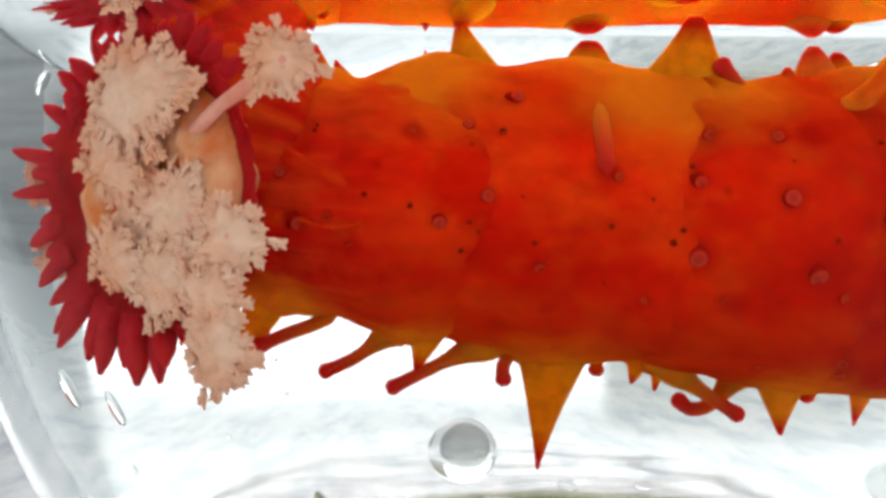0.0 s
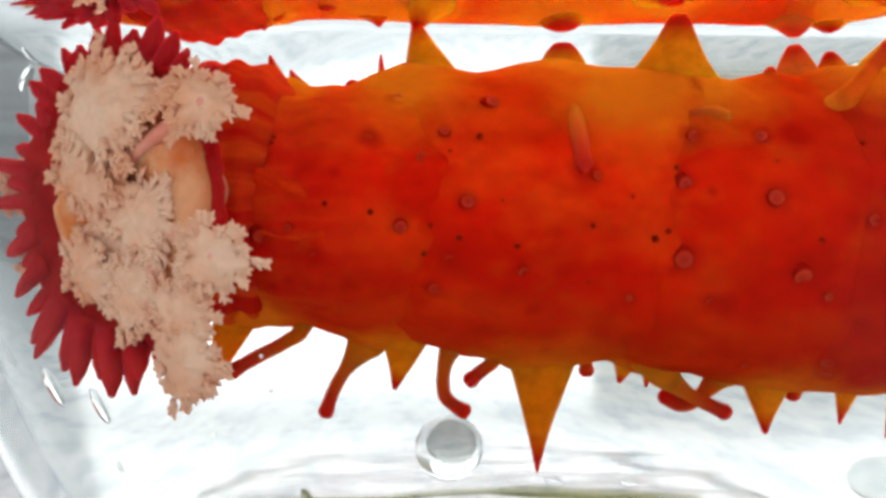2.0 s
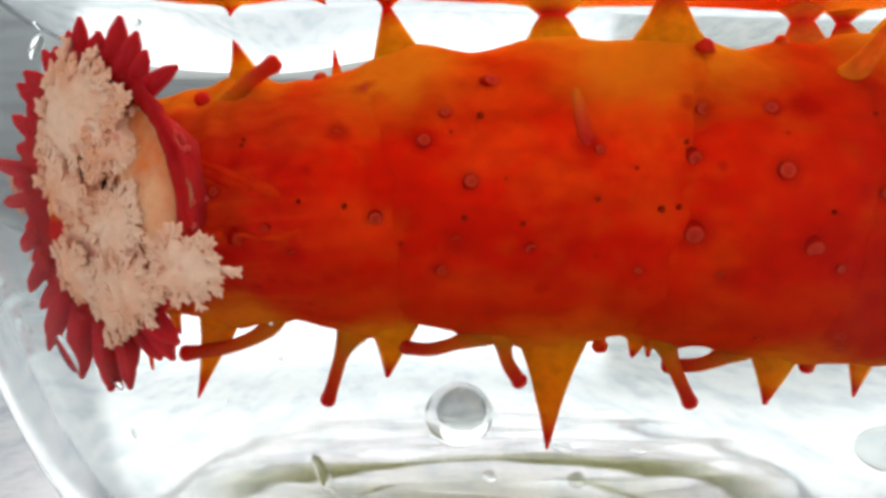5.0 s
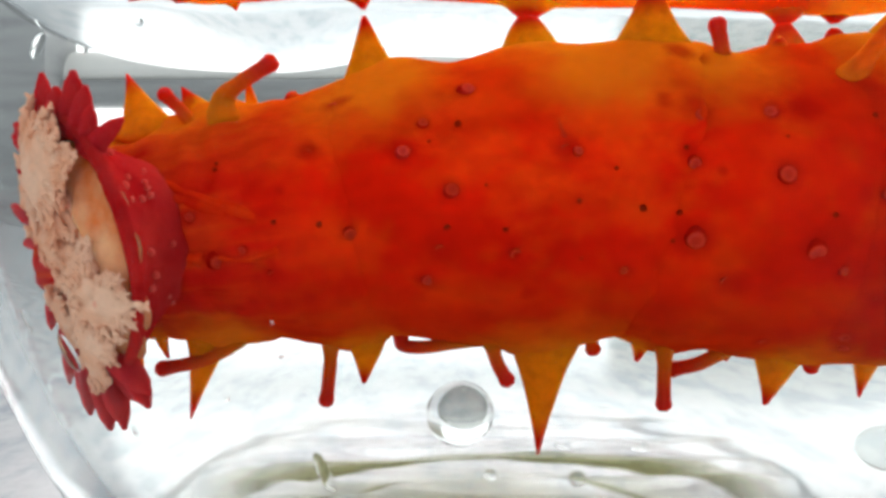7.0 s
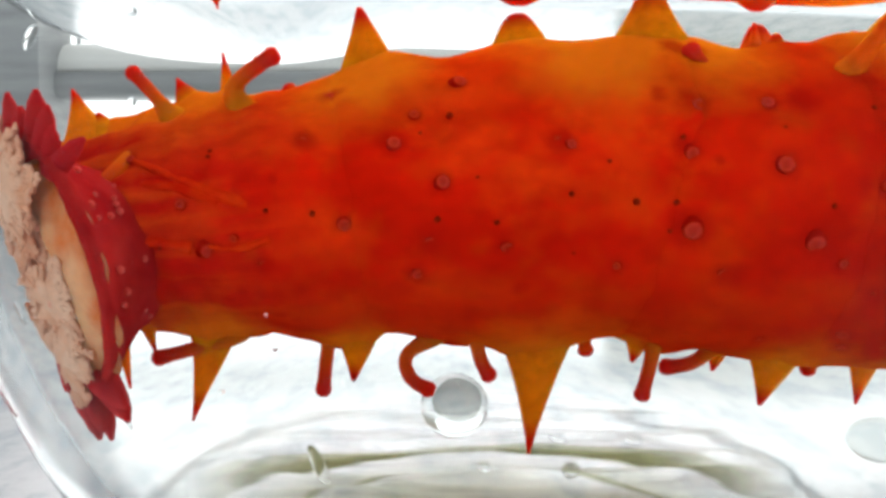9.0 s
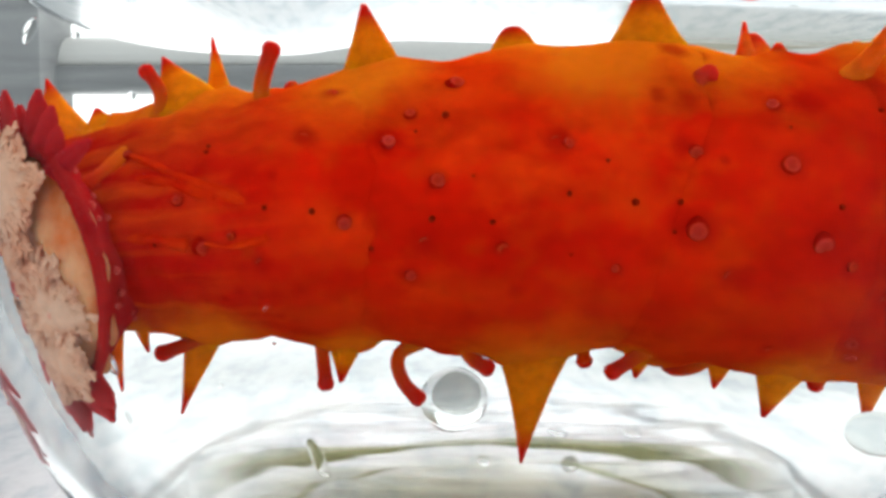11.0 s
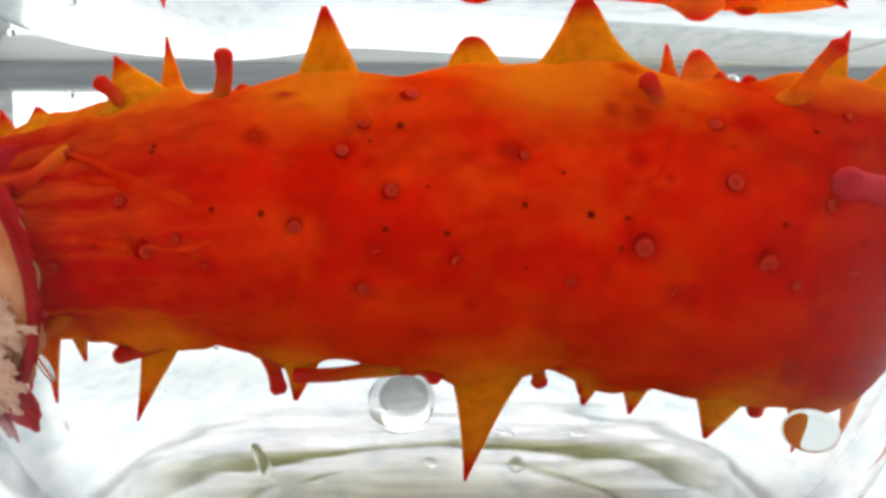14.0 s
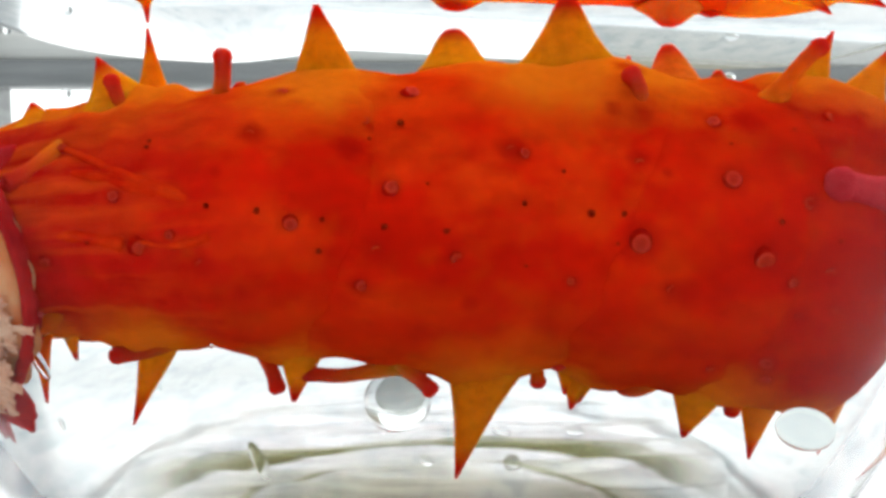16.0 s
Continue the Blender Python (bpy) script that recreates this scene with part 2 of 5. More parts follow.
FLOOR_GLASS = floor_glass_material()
GLASS, *_ = glass_material("jar_glass", 1.06, (0.985, 0.995, 0.99))
WATER, wnn, wll, wg = glass_material("sea_water_surface", 1.33)
THIN_AIR, *_ = glass_material("thin_air_film", 1.03, (0.90, 0.91, 0.90))
AIR, *_ = glass_material("air_in_water", 1.2, (0.96, 0.965, 0.96))
REFRACT_GREY, *_ = glass_material("bubble_refraction_grey", 1.04, (0.70, 0.70, 0.69), 0.25)


# ---- mesh helpers ----
def finish(name, bm, materials, parent=None, label="", smooth=True):
    me = bpy.data.meshes.new(name)
    bmesh.ops.recalc_face_normals(bm, faces=bm.faces)
    bm.to_mesh(me)
    bm.free()
    for p in me.polygons:
        p.use_smooth = smooth
    for m in materials if isinstance(materials, (list, tuple)) else [materials]:
        me.materials.append(m)
    ob = new(name, me)
    ob.parent = parent
    if label:
        tagged(ob, label)
    return ob


def rings(bm, ring_points, close_start=True, close_end=True, slot=0):
    """Skin a row of closed rings, each a list of points in millimetres."""
    made = [[bm.verts.new(Vector(p) * U) for p in r] for r in ring_points]
    k = len(made[0])
    faces = []
    for a, b in zip(made, made[1:]):
        for i in range(k):
            faces.append(bm.faces.new((a[i], a[(i + 1) % k], b[(i + 1) % k], b[i])))
    if close_start:
        faces.append(bm.faces.new(list(reversed(made[0]))))
    if close_end:
        faces.append(bm.faces.new(made[-1]))
    for f in faces:
        f.material_index = slot
    return made


def tube(bm, points, radii, n=7, flat=1.0, slot=0):
    """A tapered tube through points, with a rounded far end."""
    pts = [Vector(p) for p in points]
    out, side = [], None
    for i, p in enumerate(pts):
        d = (pts[min(i + 1, len(pts) - 1)] - pts[max(i - 1, 0)]).normalized()
        if side is None:
            side = d.orthogonal().normalized()
        side = (side - d * side.dot(d)).normalized()
        up = d.cross(side)
        out.append([p + (side * math.cos(a) + up * math.sin(a) * flat) * radii[i] for a in (math.tau * k / n for k in range(n))])
    d = (pts[-1] - pts[-2]).normalized()
    for s in (0.55, 0.9):
        c = pts[-1] + d * radii[-1] * s
        w = math.sqrt(max(0.02, 1 - s * s))
        out.append([c + (q - pts[-1]) * w for q in out[len(pts) - 1]])
    rings(bm, out, slot=slot)


def lathe(bm, profile, n=64, centre=(0, 0), closed=False):
    loops = []
    for r, z in profile:
        loops.append([bm.verts.new(Vector((centre[0] + r * math.cos(math.tau * k / n), centre[1] + r * math.sin(math.tau * k / n), z)) * U) for k in range(n)])
    pairs = list(zip(loops, loops[1:])) + ([(loops[-1], loops[0])] if closed else [])
    for a, b in pairs:
        for k in range(n):
            bm.faces.new((a[k], a[(k + 1) % n], b[(k + 1) % n], b[k]))
    return loops


def smooth_at(ctrl, x):
    """Smooth curve through (x, value) pairs."""
    if x <= ctrl[0][0]:
        return ctrl[0][1]
    for i in range(len(ctrl) - 1):
        (x0, y0), (x1, y1) = ctrl[i], ctrl[i + 1]
        if x <= x1:
            xa, ya = ctrl[max(i - 1, 0)]
            xb, yb = ctrl[min(i + 2, len(ctrl) - 1)]
            m0 = (y1 - ya) / max(x1 - xa, 1e-6)
            m1 = (yb - y0) / max(xb - x0, 1e-6)
            h = x1 - x0
            s = (x - x0) / h
            return (2 * s**3 - 3 * s * s + 1) * y0 + (s**3 - 2 * s * s + s) * h * m0 + (3 * s * s - 2 * s**3) * y1 + (s**3 - s * s) * h * m1
    return ctrl[-1][1]


# ---- the table ----
def stone_table():
    bm = bmesh.new()
    top = [(-900, -600), (900, -600), (900, 900), (-900, 900)]
    rings(bm, [[(x, y, -30) for x, y in top], [(x, y, -3) for x, y in top], [(x * 0.997, y * 0.997, 0) for x, y in top]])
    ob = finish("table", bm, STONE, smooth=False)
    return tagged(ob, "pale blue-grey speckled stone table under the jar", "table", kind="structure")


stone_table()


def bright_window():
    """A tall overcast window beyond the table, with one grey cross bar."""
    bm = bmesh.new()
    rings(bm, [[(x, y, z) for x, z in ((-800, 2), (800, 2), (800, 900), (-800, 900))] for y in (480, 486)])
    m, n, l, b = nodes_of("overcast_daylight")
    e = n.new("ShaderNodeEmission")
    c = ramp_of(n, l, noise_of(n, l, 6, 3), ((0.3, (0.90, 0.95, 1.0)), (0.7, (1.0, 1.0, 1.0))))
    l.new(c, e.inputs["Color"])
    e.inputs["Strength"].default_value = 1.4
    l.new(e.outputs["Emission"], n["Material Output"].inputs["Surface"])
    win = finish("window_1", bm, m, smooth=False)
    tagged(win, "wide bright overcast window behind the table", "window", kind="structure")
    bm = bmesh.new()
    rings(bm, [[(x, y, z) for y, z in ((478, 84), (461, 84), (458, 87), (458, 99), (461, 100.5), (478, 100.5))] for x in (-800, -400, 0, 400, 800)])
    m, n, l, b = nodes_of("grey_painted_bar")
    c = ramp_of(n, l, noise_of(n, l, 30, 4, stretch=(0.2, 1, 4)), ((0.3, (0.24, 0.24, 0.24)), (0.7, (0.38, 0.38, 0.375))))
    l.new(c, b.inputs["Base Color"])
    b.inputs["Roughness"].default_value = 0.5
    finish("window_bar", bm, m, win)
    # pale upper half stands in for the bar's light-to-dark shading
    bm = bmesh.new()
    curve = [(478 - 17 * math.sin(a), 100.8 + 20 * math.cos(a)) for a in (math.pi * 0.5 * k / 8 for k in range(9))]
    rings(bm, [[(x, y, z) for y, z in [(478, 100.7)] + curve[::-1]] for x in (-800, -400, 0, 400, 800)])
    m2, n, l, b = nodes_of("pale_bar_gradient")
    c = ramp_of(n, l, noise_of(n, l, 25, 4, stretch=(0.15, 1, 4)), ((0.3, (0.66, 0.64, 0.60)), (0.7, (0.84, 0.82, 0.78))))
    l.new(c, b.inputs["Base Color"])
    b.inputs["Roughness"].default_value = 0.45
    finish("pale_bar_top", bm, m2, win, "pale upper half added to grade the bar's tone")
    bm = bmesh.new()
    rings(bm, [[(x, y, z) for x, y in ((-900, 440), (-252, 440), (-246, 478), (-900, 478))] for z in (0, 300, 600, 900)])
    wall = finish("wall_left", bm, m, smooth=False)
    tagged(wall, "grey wall beside the window", "wall", kind="structure")
    # Added stand-in panel: tones the background at the right down to beige.
    bm = bmesh.new()
    rings(bm, [[(x, y, z) for x, y in ((104, 479.6), (106, 474), (800, 474), (800, 479.6))] for z in (2, 34, 66, 98)])
    m3, n, l, b = nodes_of("beige_panel")
    c = ramp_of(n, l, noise_of(n, l, 20, 4, stretch=(1, 1, 0.3)), ((0.3, (0.62, 0.56, 0.44)), (0.7, (0.74, 0.68, 0.55))))
    l.new(c, b.inputs["Base Color"])
    b.inputs["Roughness"].default_value = 0.8
    wall = finish("beige_toning_panel", bm, m3, smooth=False)
    tagged(wall, "low beige panel added to tone down the right of the window", "wall", kind="structure")


bright_window()

# ---- the jar ----
JAR_X = 3.5
OUTER = [(0.01, 0.5), (12, 0.45), (17, 0.15), (20, 0.05), (22.5, 0.6), (24.4, 2.0), (26.2, 4.3), (27.8, 7.2), (29.3, 10.8), (30.6, 14.6), (31.6, 18.5), (32.3, 22), (32.6, 26), (32.6, 44), (32.7, 52), (33.5, 54), (33.6, 55.2)]
INNER = [(32.8, 55.6), (31.8, 54), (31.3, 51), (31.2, 44), (31.2, 26), (30.9, 22), (30.1, 18.5), (29.0, 14.6), (27.6, 10.8), (26.0, 7.4), (24.4, 4.9), (22.6, 3.3), (20.6, 2.5)]
FLOOR = [(20.0 * (1 - k / 44) + 0.01, 2.1 + 0.3 * (1 - k / 44) ** 4) for k in range(45)]


def glass_jar():
    jar = new("glass_jar")
    jar.location = (JAR_X * U, 0, 0)
    tagged(jar, "small round clear glass jar of sea water with thick base", "jar")
    bm = bmesh.new()
    lathe(bm, OUTER + INNER + FLOOR, 120)
    for v in bm.verts:
        x, y, z = v.co / U
        r = math.hypot(x, y)
        if r < 20.5 and z > 1.2:
            oval = math.hypot(x / 22.0, (y + 10.0) / 15.1)
            lift = 0.45 * math.exp(-((oval - 1.0) / 0.10) ** 2) + 0.3 * math.exp(-((oval - 0.44) / 0.08) ** 2)
            wave = 0.7 * noise.noise(Vector((x * 0.05, y * 0.40, 3.0))) + 0.3 * noise.noise(Vector((x * 0.10, y * 1.0, 9.0)))
            v.co.z += U * (lift + wave) * min(1.0, (20.5 - r) / 4.0)
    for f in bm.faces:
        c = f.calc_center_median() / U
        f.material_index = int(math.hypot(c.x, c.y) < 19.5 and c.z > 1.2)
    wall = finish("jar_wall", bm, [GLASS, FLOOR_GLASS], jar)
    bm = bmesh.new()
    ring = [(33.1 + 0.75 * math.cos(a), 56.3 + 0.75 * math.sin(a)) for a in (math.tau * k / 10 for k in range(10))]
    lathe(bm, ring, 96, closed=True)
    rim = finish("jar_rim", bm, GLASS, jar)
    for part in (wall, rim):
        part.visible_shadow = False
    return jar


def water_height(x, y):
    """Water that lies lower over the mouth, climbs towards the near glass and up the jar wall."""
    left = min(1.0, max(0.0, (-3.0 - x) / 13.0))
    s = min(1.0, max(0.0, (-2.4 - 8.0 * left - y) / 14.0))
    z = 33.3 - 1.7 * left * left * (3 - 2 * left) + 4.3 * s * s * (3 - 2 * s)
    s = min(1.0, max(0.0, (y - 5.0) / 24.0))
    z += 3.3 * s * s
    r = math.hypot(x - JAR_X, y)
    return z + 1.2 * max(0.0, (r - 28.0) / 3.2) ** 3


def sea_water():
    bm = bmesh.new()
    n, rows = 120, 90
    loops = []
    for j in range(rows + 1):
        r = 31.18 * (0.002 + 0.998 * j / rows)
        ring = []
        for k in range(n):
            x, y = JAR_X + r * math.cos(math.tau * k / n), r * math.sin(math.tau * k / n)
            ring.append((x, y, water_height(x, y)))
        loops.append(ring)
    rings(bm, loops, True, False)
    ob = finish("water", bm, WATER)
    for p in ob.data.polygons:
        if p.normal.z < 0:
            p.flip()
    ob.visible_shadow = False
    return tagged(ob, "clear gently swaying sea water surface in the jar", "water", kind="structure")


glass_jar()
water = sea_water()


def bubble(x, y, z, r, stretch=(1, 1, 1), turn=(0, 0, 0), label="round air bubble clinging inside the jar", skin=None):
    bm = bmesh.new()
    bmesh.ops.create_uvsphere(bm, u_segments=28, v_segments=18, radius=r * U)
    ob = finish("bubble", bm, skin or AIR)
    for v in ob.data.vertices:
        w = 1 + 0.05 * noise.noise(v.co / U * 0.5 + Vector((x, y, z)))
        v.co = Vector((v.co.x * stretch[0] * w, v.co.y * stretch[1] * w, v.co.z * stretch[2] * w))
    ob.matrix_basis = mm_pose(x, y, z, *turn)
    ob.visible_shadow = False
    return tagged(ob, label, "bubble", group="bubbles in the jar")


large = bubble(1.4, 4.0, 5.0, 2.45, (1, 1, 0.96), label="large round air bubble on the jar floor, grey refraction added inside")
# Added tinted ball inside imitates the bubble's grey refraction.
bm = bmesh.new()
bmesh.ops.create_uvsphere(bm, u_segments=28, v_segments=18, radius=1.5 * U)
for v in bm.verts:
    v.co = Vector((v.co.x * 1.05, v.co.y * 0.8, v.co.z * 0.92)) * (1 + 0.10 * noise.noise(v.co / U * 0.7 + Vector((2, 0, 0))))
core = finish("core", bm, REFRACT_GREY, large, "added grey ball imitating refraction in the bubble")
core.matrix_basis = mm_pose(0.15, -0.2, 0.45)
core.visible_shadow = False
bubble(21.2, -17.0, 8.6, 1.27, (1.1, 1, 0.8), label="wide air bubble in the curve of the jar", skin=THIN_AIR)
bubble(8.7, -4.0, 2.8, 0.56)
bubble(3.2, -3.5, 2.9, 0.46, (1, 1, 0.7), (0, 35, 0))
bubble(9.0, 4.0, 2.5, 0.61, (1.2, 1, 0.6), (0, 20, 0))
bubble(14.5, 4.0, 2.4, 0.61)
bubble(-7.3, -4.0, 3.1, 0.46, (0.9, 1, 3.2), (0, -25, 0), label="long slanting air bubble on the jar floor")
bubble(-27.6, 1.0, 31.0, 0.50, (0.8, 1, 2.0), (0, 30, 0))
bubble(-25.4, 9.0, 32.6, 0.40)
bubble(-26.3, 5.5, 31.6, 0.29)
bubble(-25.9, 8.0, 32.3, 0.22)
bubble(-20.7, -10.0, 11.8, 0.51, (0.55, 1, 2.4), (0, -28, 0), label="flattened air bubble in the curve of the jar")
bubble(-18.1, -10.0, 10.8, 0.45, (0.55, 1, 2.4), (0, -28, 0), label="flattened air bubble in the curve of the jar")
bubble(-23.3, -10.0, 13.5, 0.31, (0.55, 1, 2.4), (0, -28, 0), label="flattened air bubble in the curve of the jar")
bubble(-17.0, -10.0, 7.4, 0.19, (0.6, 1, 2), (0, -20, 0))
bubble(-24.0, 10.0, 27.7, 0.36)
bubble(26.3, 6.0, 28.6, 0.50)
bubble(-12.6, -7.0, 8.6, 0.17)
bubble(-8.0, -13.5, 12.3, 0.12)
bubble(-8.8, -12.0, 13.8, 0.12)
bubble(-6.5, 4.0, 33.2, 0.16)

# ---- the sea cucumber ----
cucumber = new("sea_cucumber")
cucumber.location = (0.003, -0.003, 0.0025)
tagged(cucumber, "red-orange spiny sea cucumber with cream feathery tentacles, resting in the jar", "sea cucumber")
BASE = Vector((3, -3, 2.5))


def in_animal(x, y, z, rx=0, ry=0, rz=0):
    return mm_pose(x - BASE.x, y - BASE.y, z - BASE.z, rx, ry, rz)


# half thickness of the whole body along its length, and where each part of it lies at rest
GIRTH = [(-24, 5.4), (-20, 6.0), (-17, 6.4), (-13, 7.0), (-10, 7.35), (-6, 7.85), (-3, 8.2), (0, 8.5), (4, 8.8), (9, 8.9), (12, 9.0), (16, 9.1), (20, 9.25), (25, 9.4), (28, 9.4), (30.6, 9.2), (32.4, 8.4), (33.7, 6.4), (34.2, 2.0)]
SPANS = {"neck": (-10.0, -13.5, 9.5), "fore": (5.0, -14.5, 13.0), "rear": (20.0, -12.0, 9.0), "tail": (27.0, -9.0, 7.2)}


def radius_in(name, x):
    rest, x0, x1 = SPANS[name]
    r = smooth_at(GIRTH, x + rest)
    if name != "neck":
        r -= 1.2 * max(0.0, 1 - (x - x0) / 9.0) ** 2
    if name != "tail":
        r -= 1.2 * max(0.0, 1 - (x1 - x) / 9.0) ** 2
    return r


def body_part(name, label):
    """A length of body wall along x: swollen, creased round, with low warts."""
    rest, x0, x1 = SPANS[name]
    n, rows = 112, int((x1 - x0) * 5)
    out, still = [], []
    for j in range(rows + 1):
        x = x0 + (x1 - x0) * j / rows
        r0 = radius_in(name, x)
        ring = []
        for k in range(n):
            a = math.tau * k / n
            q = Vector((x + rest, 8.5 * math.cos(a), 8.5 * math.sin(a)))
            d = 0.30 * noise.noise(q * 0.16) + 0.16 * noise.noise(q * 0.45) + 0.05 * noise.noise(q * 1.3)
            if name == "neck":
                fold_at = 0.5 + 0.5 * math.tanh(1.5 - abs(x + 4.0) / 3.0)
                d += 0.13 * fold_at * math.sin(2.6 * x + 2.2 * noise.noise(q * 0.25))
                d += 0.12 * fold_at * math.sin(9 * a + 3 * noise.noise(q * 0.2))
                d += 0.26 * min(1.0, max(0.0, (-3.0 - x) / 5.0)) * math.sin(12 * a + 2.5 * noise.noise(Vector((x * 0.12, q.y * 0.3, q.z * 0.3))))
            rr = max(0.2, r0 + d)
            ring.append((x, rr * math.cos(a), rr * math.sin(a)))
            still.append(q * U)
        out.append(ring)
    bm = bmesh.new()
    rings(bm, out)
    ob = finish(name, bm, SKIN, cucumber, label)
    layer = ob.data.attributes.new("rest", "FLOAT_VECTOR", "POINT")
    for k, q in enumerate(still):
        layer.data[k].vector = q
    return ob


def radius_of(seg, x):
    return radius_in(seg.name, x)


def aim(ob, base, tip):
    d = Vector(tip) - Vector(base)
    q = d.to_track_quat("Z", "Y")
    ob.matrix_basis = Matrix.LocRotScale(Vector(base) * U, q, None)
    return d.length


BULGES = []                                  # where the skin swells up to a spine or foot, how wide and how high
RINGS = []                                   # where the drawn-in feet sit, and how wide their smudge is
AMBER = []                                   # where each spine stands on the resting body, and how wide


def amber_flesh(seg):
    """How near each point of the skin lies to the foot of a spine."""
    q = np.empty(len(seg.data.vertices) * 3)
    seg.data.attributes["rest"].data.foreach_get("vector", q)
    q = q.reshape(-1, 3) / U
    turn, most = np.arctan2(q[:, 2], -q[:, 1]), np.zeros(len(q))
    for x, a, w in AMBER:
        da = (turn - a + math.pi) % math.tau - math.pi
        most = np.maximum(most, 1 - np.hypot((q[:, 0] - x), 8.5 * da * 0.9) / w)
    near = np.zeros(len(q))
    for x, a, w in RINGS:
        da = (turn - a + math.pi) % math.tau - math.pi
        near = np.maximum(near, 1 - np.hypot(q[:, 0] - x, 8.5 * da) / w)
    layer = seg.data.attributes.new("ring", "FLOAT", "POINT")
    layer.data.foreach_set("value", np.clip(near, 0, 1).astype(np.float32))
    layer = seg.data.attributes.new("amber", "FLOAT", "POINT")
    layer.data.foreach_set("value", np.clip(most, 0, 1).astype(np.float32))
    p = np.empty(len(q) * 3)
    seg.data.vertices.foreach_get("co", p)
    p = p.reshape(-1, 3)
    rest, around, swell = SPANS[seg.name][0], np.arctan2(p[:, 2], -p[:, 1]), np.zeros(len(q))
    for x, a, r, h in BULGES:
        da = (around - a + math.pi) % math.tau - math.pi
        swell += h * np.exp(-(np.hypot(p[:, 0] / U + rest - x, 8.5 * da) / r) ** 2)
    radius = np.hypot(p[:, 1], p[:, 2])
    p[:, 1:] *= (1 + np.minimum(swell, 1.4) * U / np.maximum(radius, U))[:, None]
    seg.data.vertices.foreach_set("co", p.ravel())


def spine(seg, base, tip, r, sunk=1.0, red=False, lean=0.0, blunt=0.0, flare=0.40, stain=True):
    """A fleshy cone with a spread foot and a fine tip; sunk: how deep it is rooted in the skin."""
    length = (Vector(tip) - Vector(base)).length
    rng = random.Random(int(base[0] * 100 + tip[2] * 10))
    n, rows, out = 22, 20, []
    w, h, s0 = rng.uniform(0.85, 1.0), rng.uniform(-0.05, 0.05), min(0.6, sunk / length)
    for j in range(rows + 1):
        s = j / rows
        u = max(0.0, (s - s0) / (1 - s0))
        core, skirt = 0.9 * (1 - u) ** (1.12 - 0.35 * blunt), flare * math.exp(-u * 5.0)
        rr = r * (core + skirt) + 0.13 * (1 - 0.4 * u)
        if s < s0:
            rr *= 0.55 + 0.45 * (s / s0) ** 2
        bend = (lean + h) * length * s * s
        ring = []
        for k in range(n):
            a = math.tau * k / n
            d = 1 + 0.05 * noise.noise(Vector((math.cos(a), math.sin(a), s * 3)) * 1.4 + Vector((base[0], tip[2], 0)))
            ring.append((rr * d * math.cos(a) + bend, rr * w * d * math.sin(a), s * length))
        out.append(ring)
    # let the foot hug the round body
    m = Matrix.LocRotScale(Vector(base), (Vector(tip) - Vector(base)).to_track_quat("Z", "Y"), None)
    inv = m.inverted()
    for j, ring in enumerate(out):
        u = max(0.0, (j / rows - s0) / (1 - s0))
        core, skirt = 0.9 * (1 - u) ** (1.12 - 0.35 * blunt), flare * math.exp(-u * 5.0)
        g = max((1 - u) ** 3, min(1.0, 2.2 * skirt / (skirt + core + 0.01)))
        want = radius_of(seg, base[0]) - 0.35 + (j / rows - s0) * length
        for k, p in enumerate(ring):
            q = m @ Vector(p)
            rho = math.hypot(q.y, q.z)
            f = (rho * (1 - g) + min(rho, want) * g) / max(rho, 0.01)
            ring[k] = inv @ Vector((q.x, q.y * f, q.z * f))
    bm = bmesh.new()
    rings(bm, out)
    ob = finish("spine", bm, SPINE_RED if red else SPINE, seg)
    aim(ob, base, tip)
    if stain:
        BULGES.append((base[0] + SPANS[seg.name][0], math.atan2(base[2], -base[1]), 0.6 + 1.25 * r, 0.50 * r))
    if stain and not red:
        AMBER.append((base[0] + SPANS[seg.name][0], math.atan2(base[2], -base[1]), r * 2.5 + 1.1))
    return ob


def tube_foot(seg, base, tip, r, bend=0.0, flare=0.9):
    """A slender hollow foot with a swollen end, bowed sideways by bend."""
    length = (Vector(tip) - Vector(base)).length
    pts, rad = [], []
    for j in range(-3, 13):
        s = j / 12
        hook = max(0.0, (s - 0.7) / 0.3) ** 2
        pts.append((bend * length * (0.28 * math.sin(math.pi * min(1, max(s, 0)) ** 1.3) - 0.16 * hook), 0, length * (s - 0.05 * abs(bend) * hook)))
        rad.append(r * (1.0 + flare * min(1.0, max(0, 1 - s * 1.7)) ** 2.2 + 0.28 * max(0, (s - 0.8) / 0.2) ** 2 - 0.12 * s))
    bm = bmesh.new()
    tube(bm, pts, rad, 12)
    ob = finish("tube_foot", bm, FOOT, seg)
    aim(ob, base, tip)
    return ob


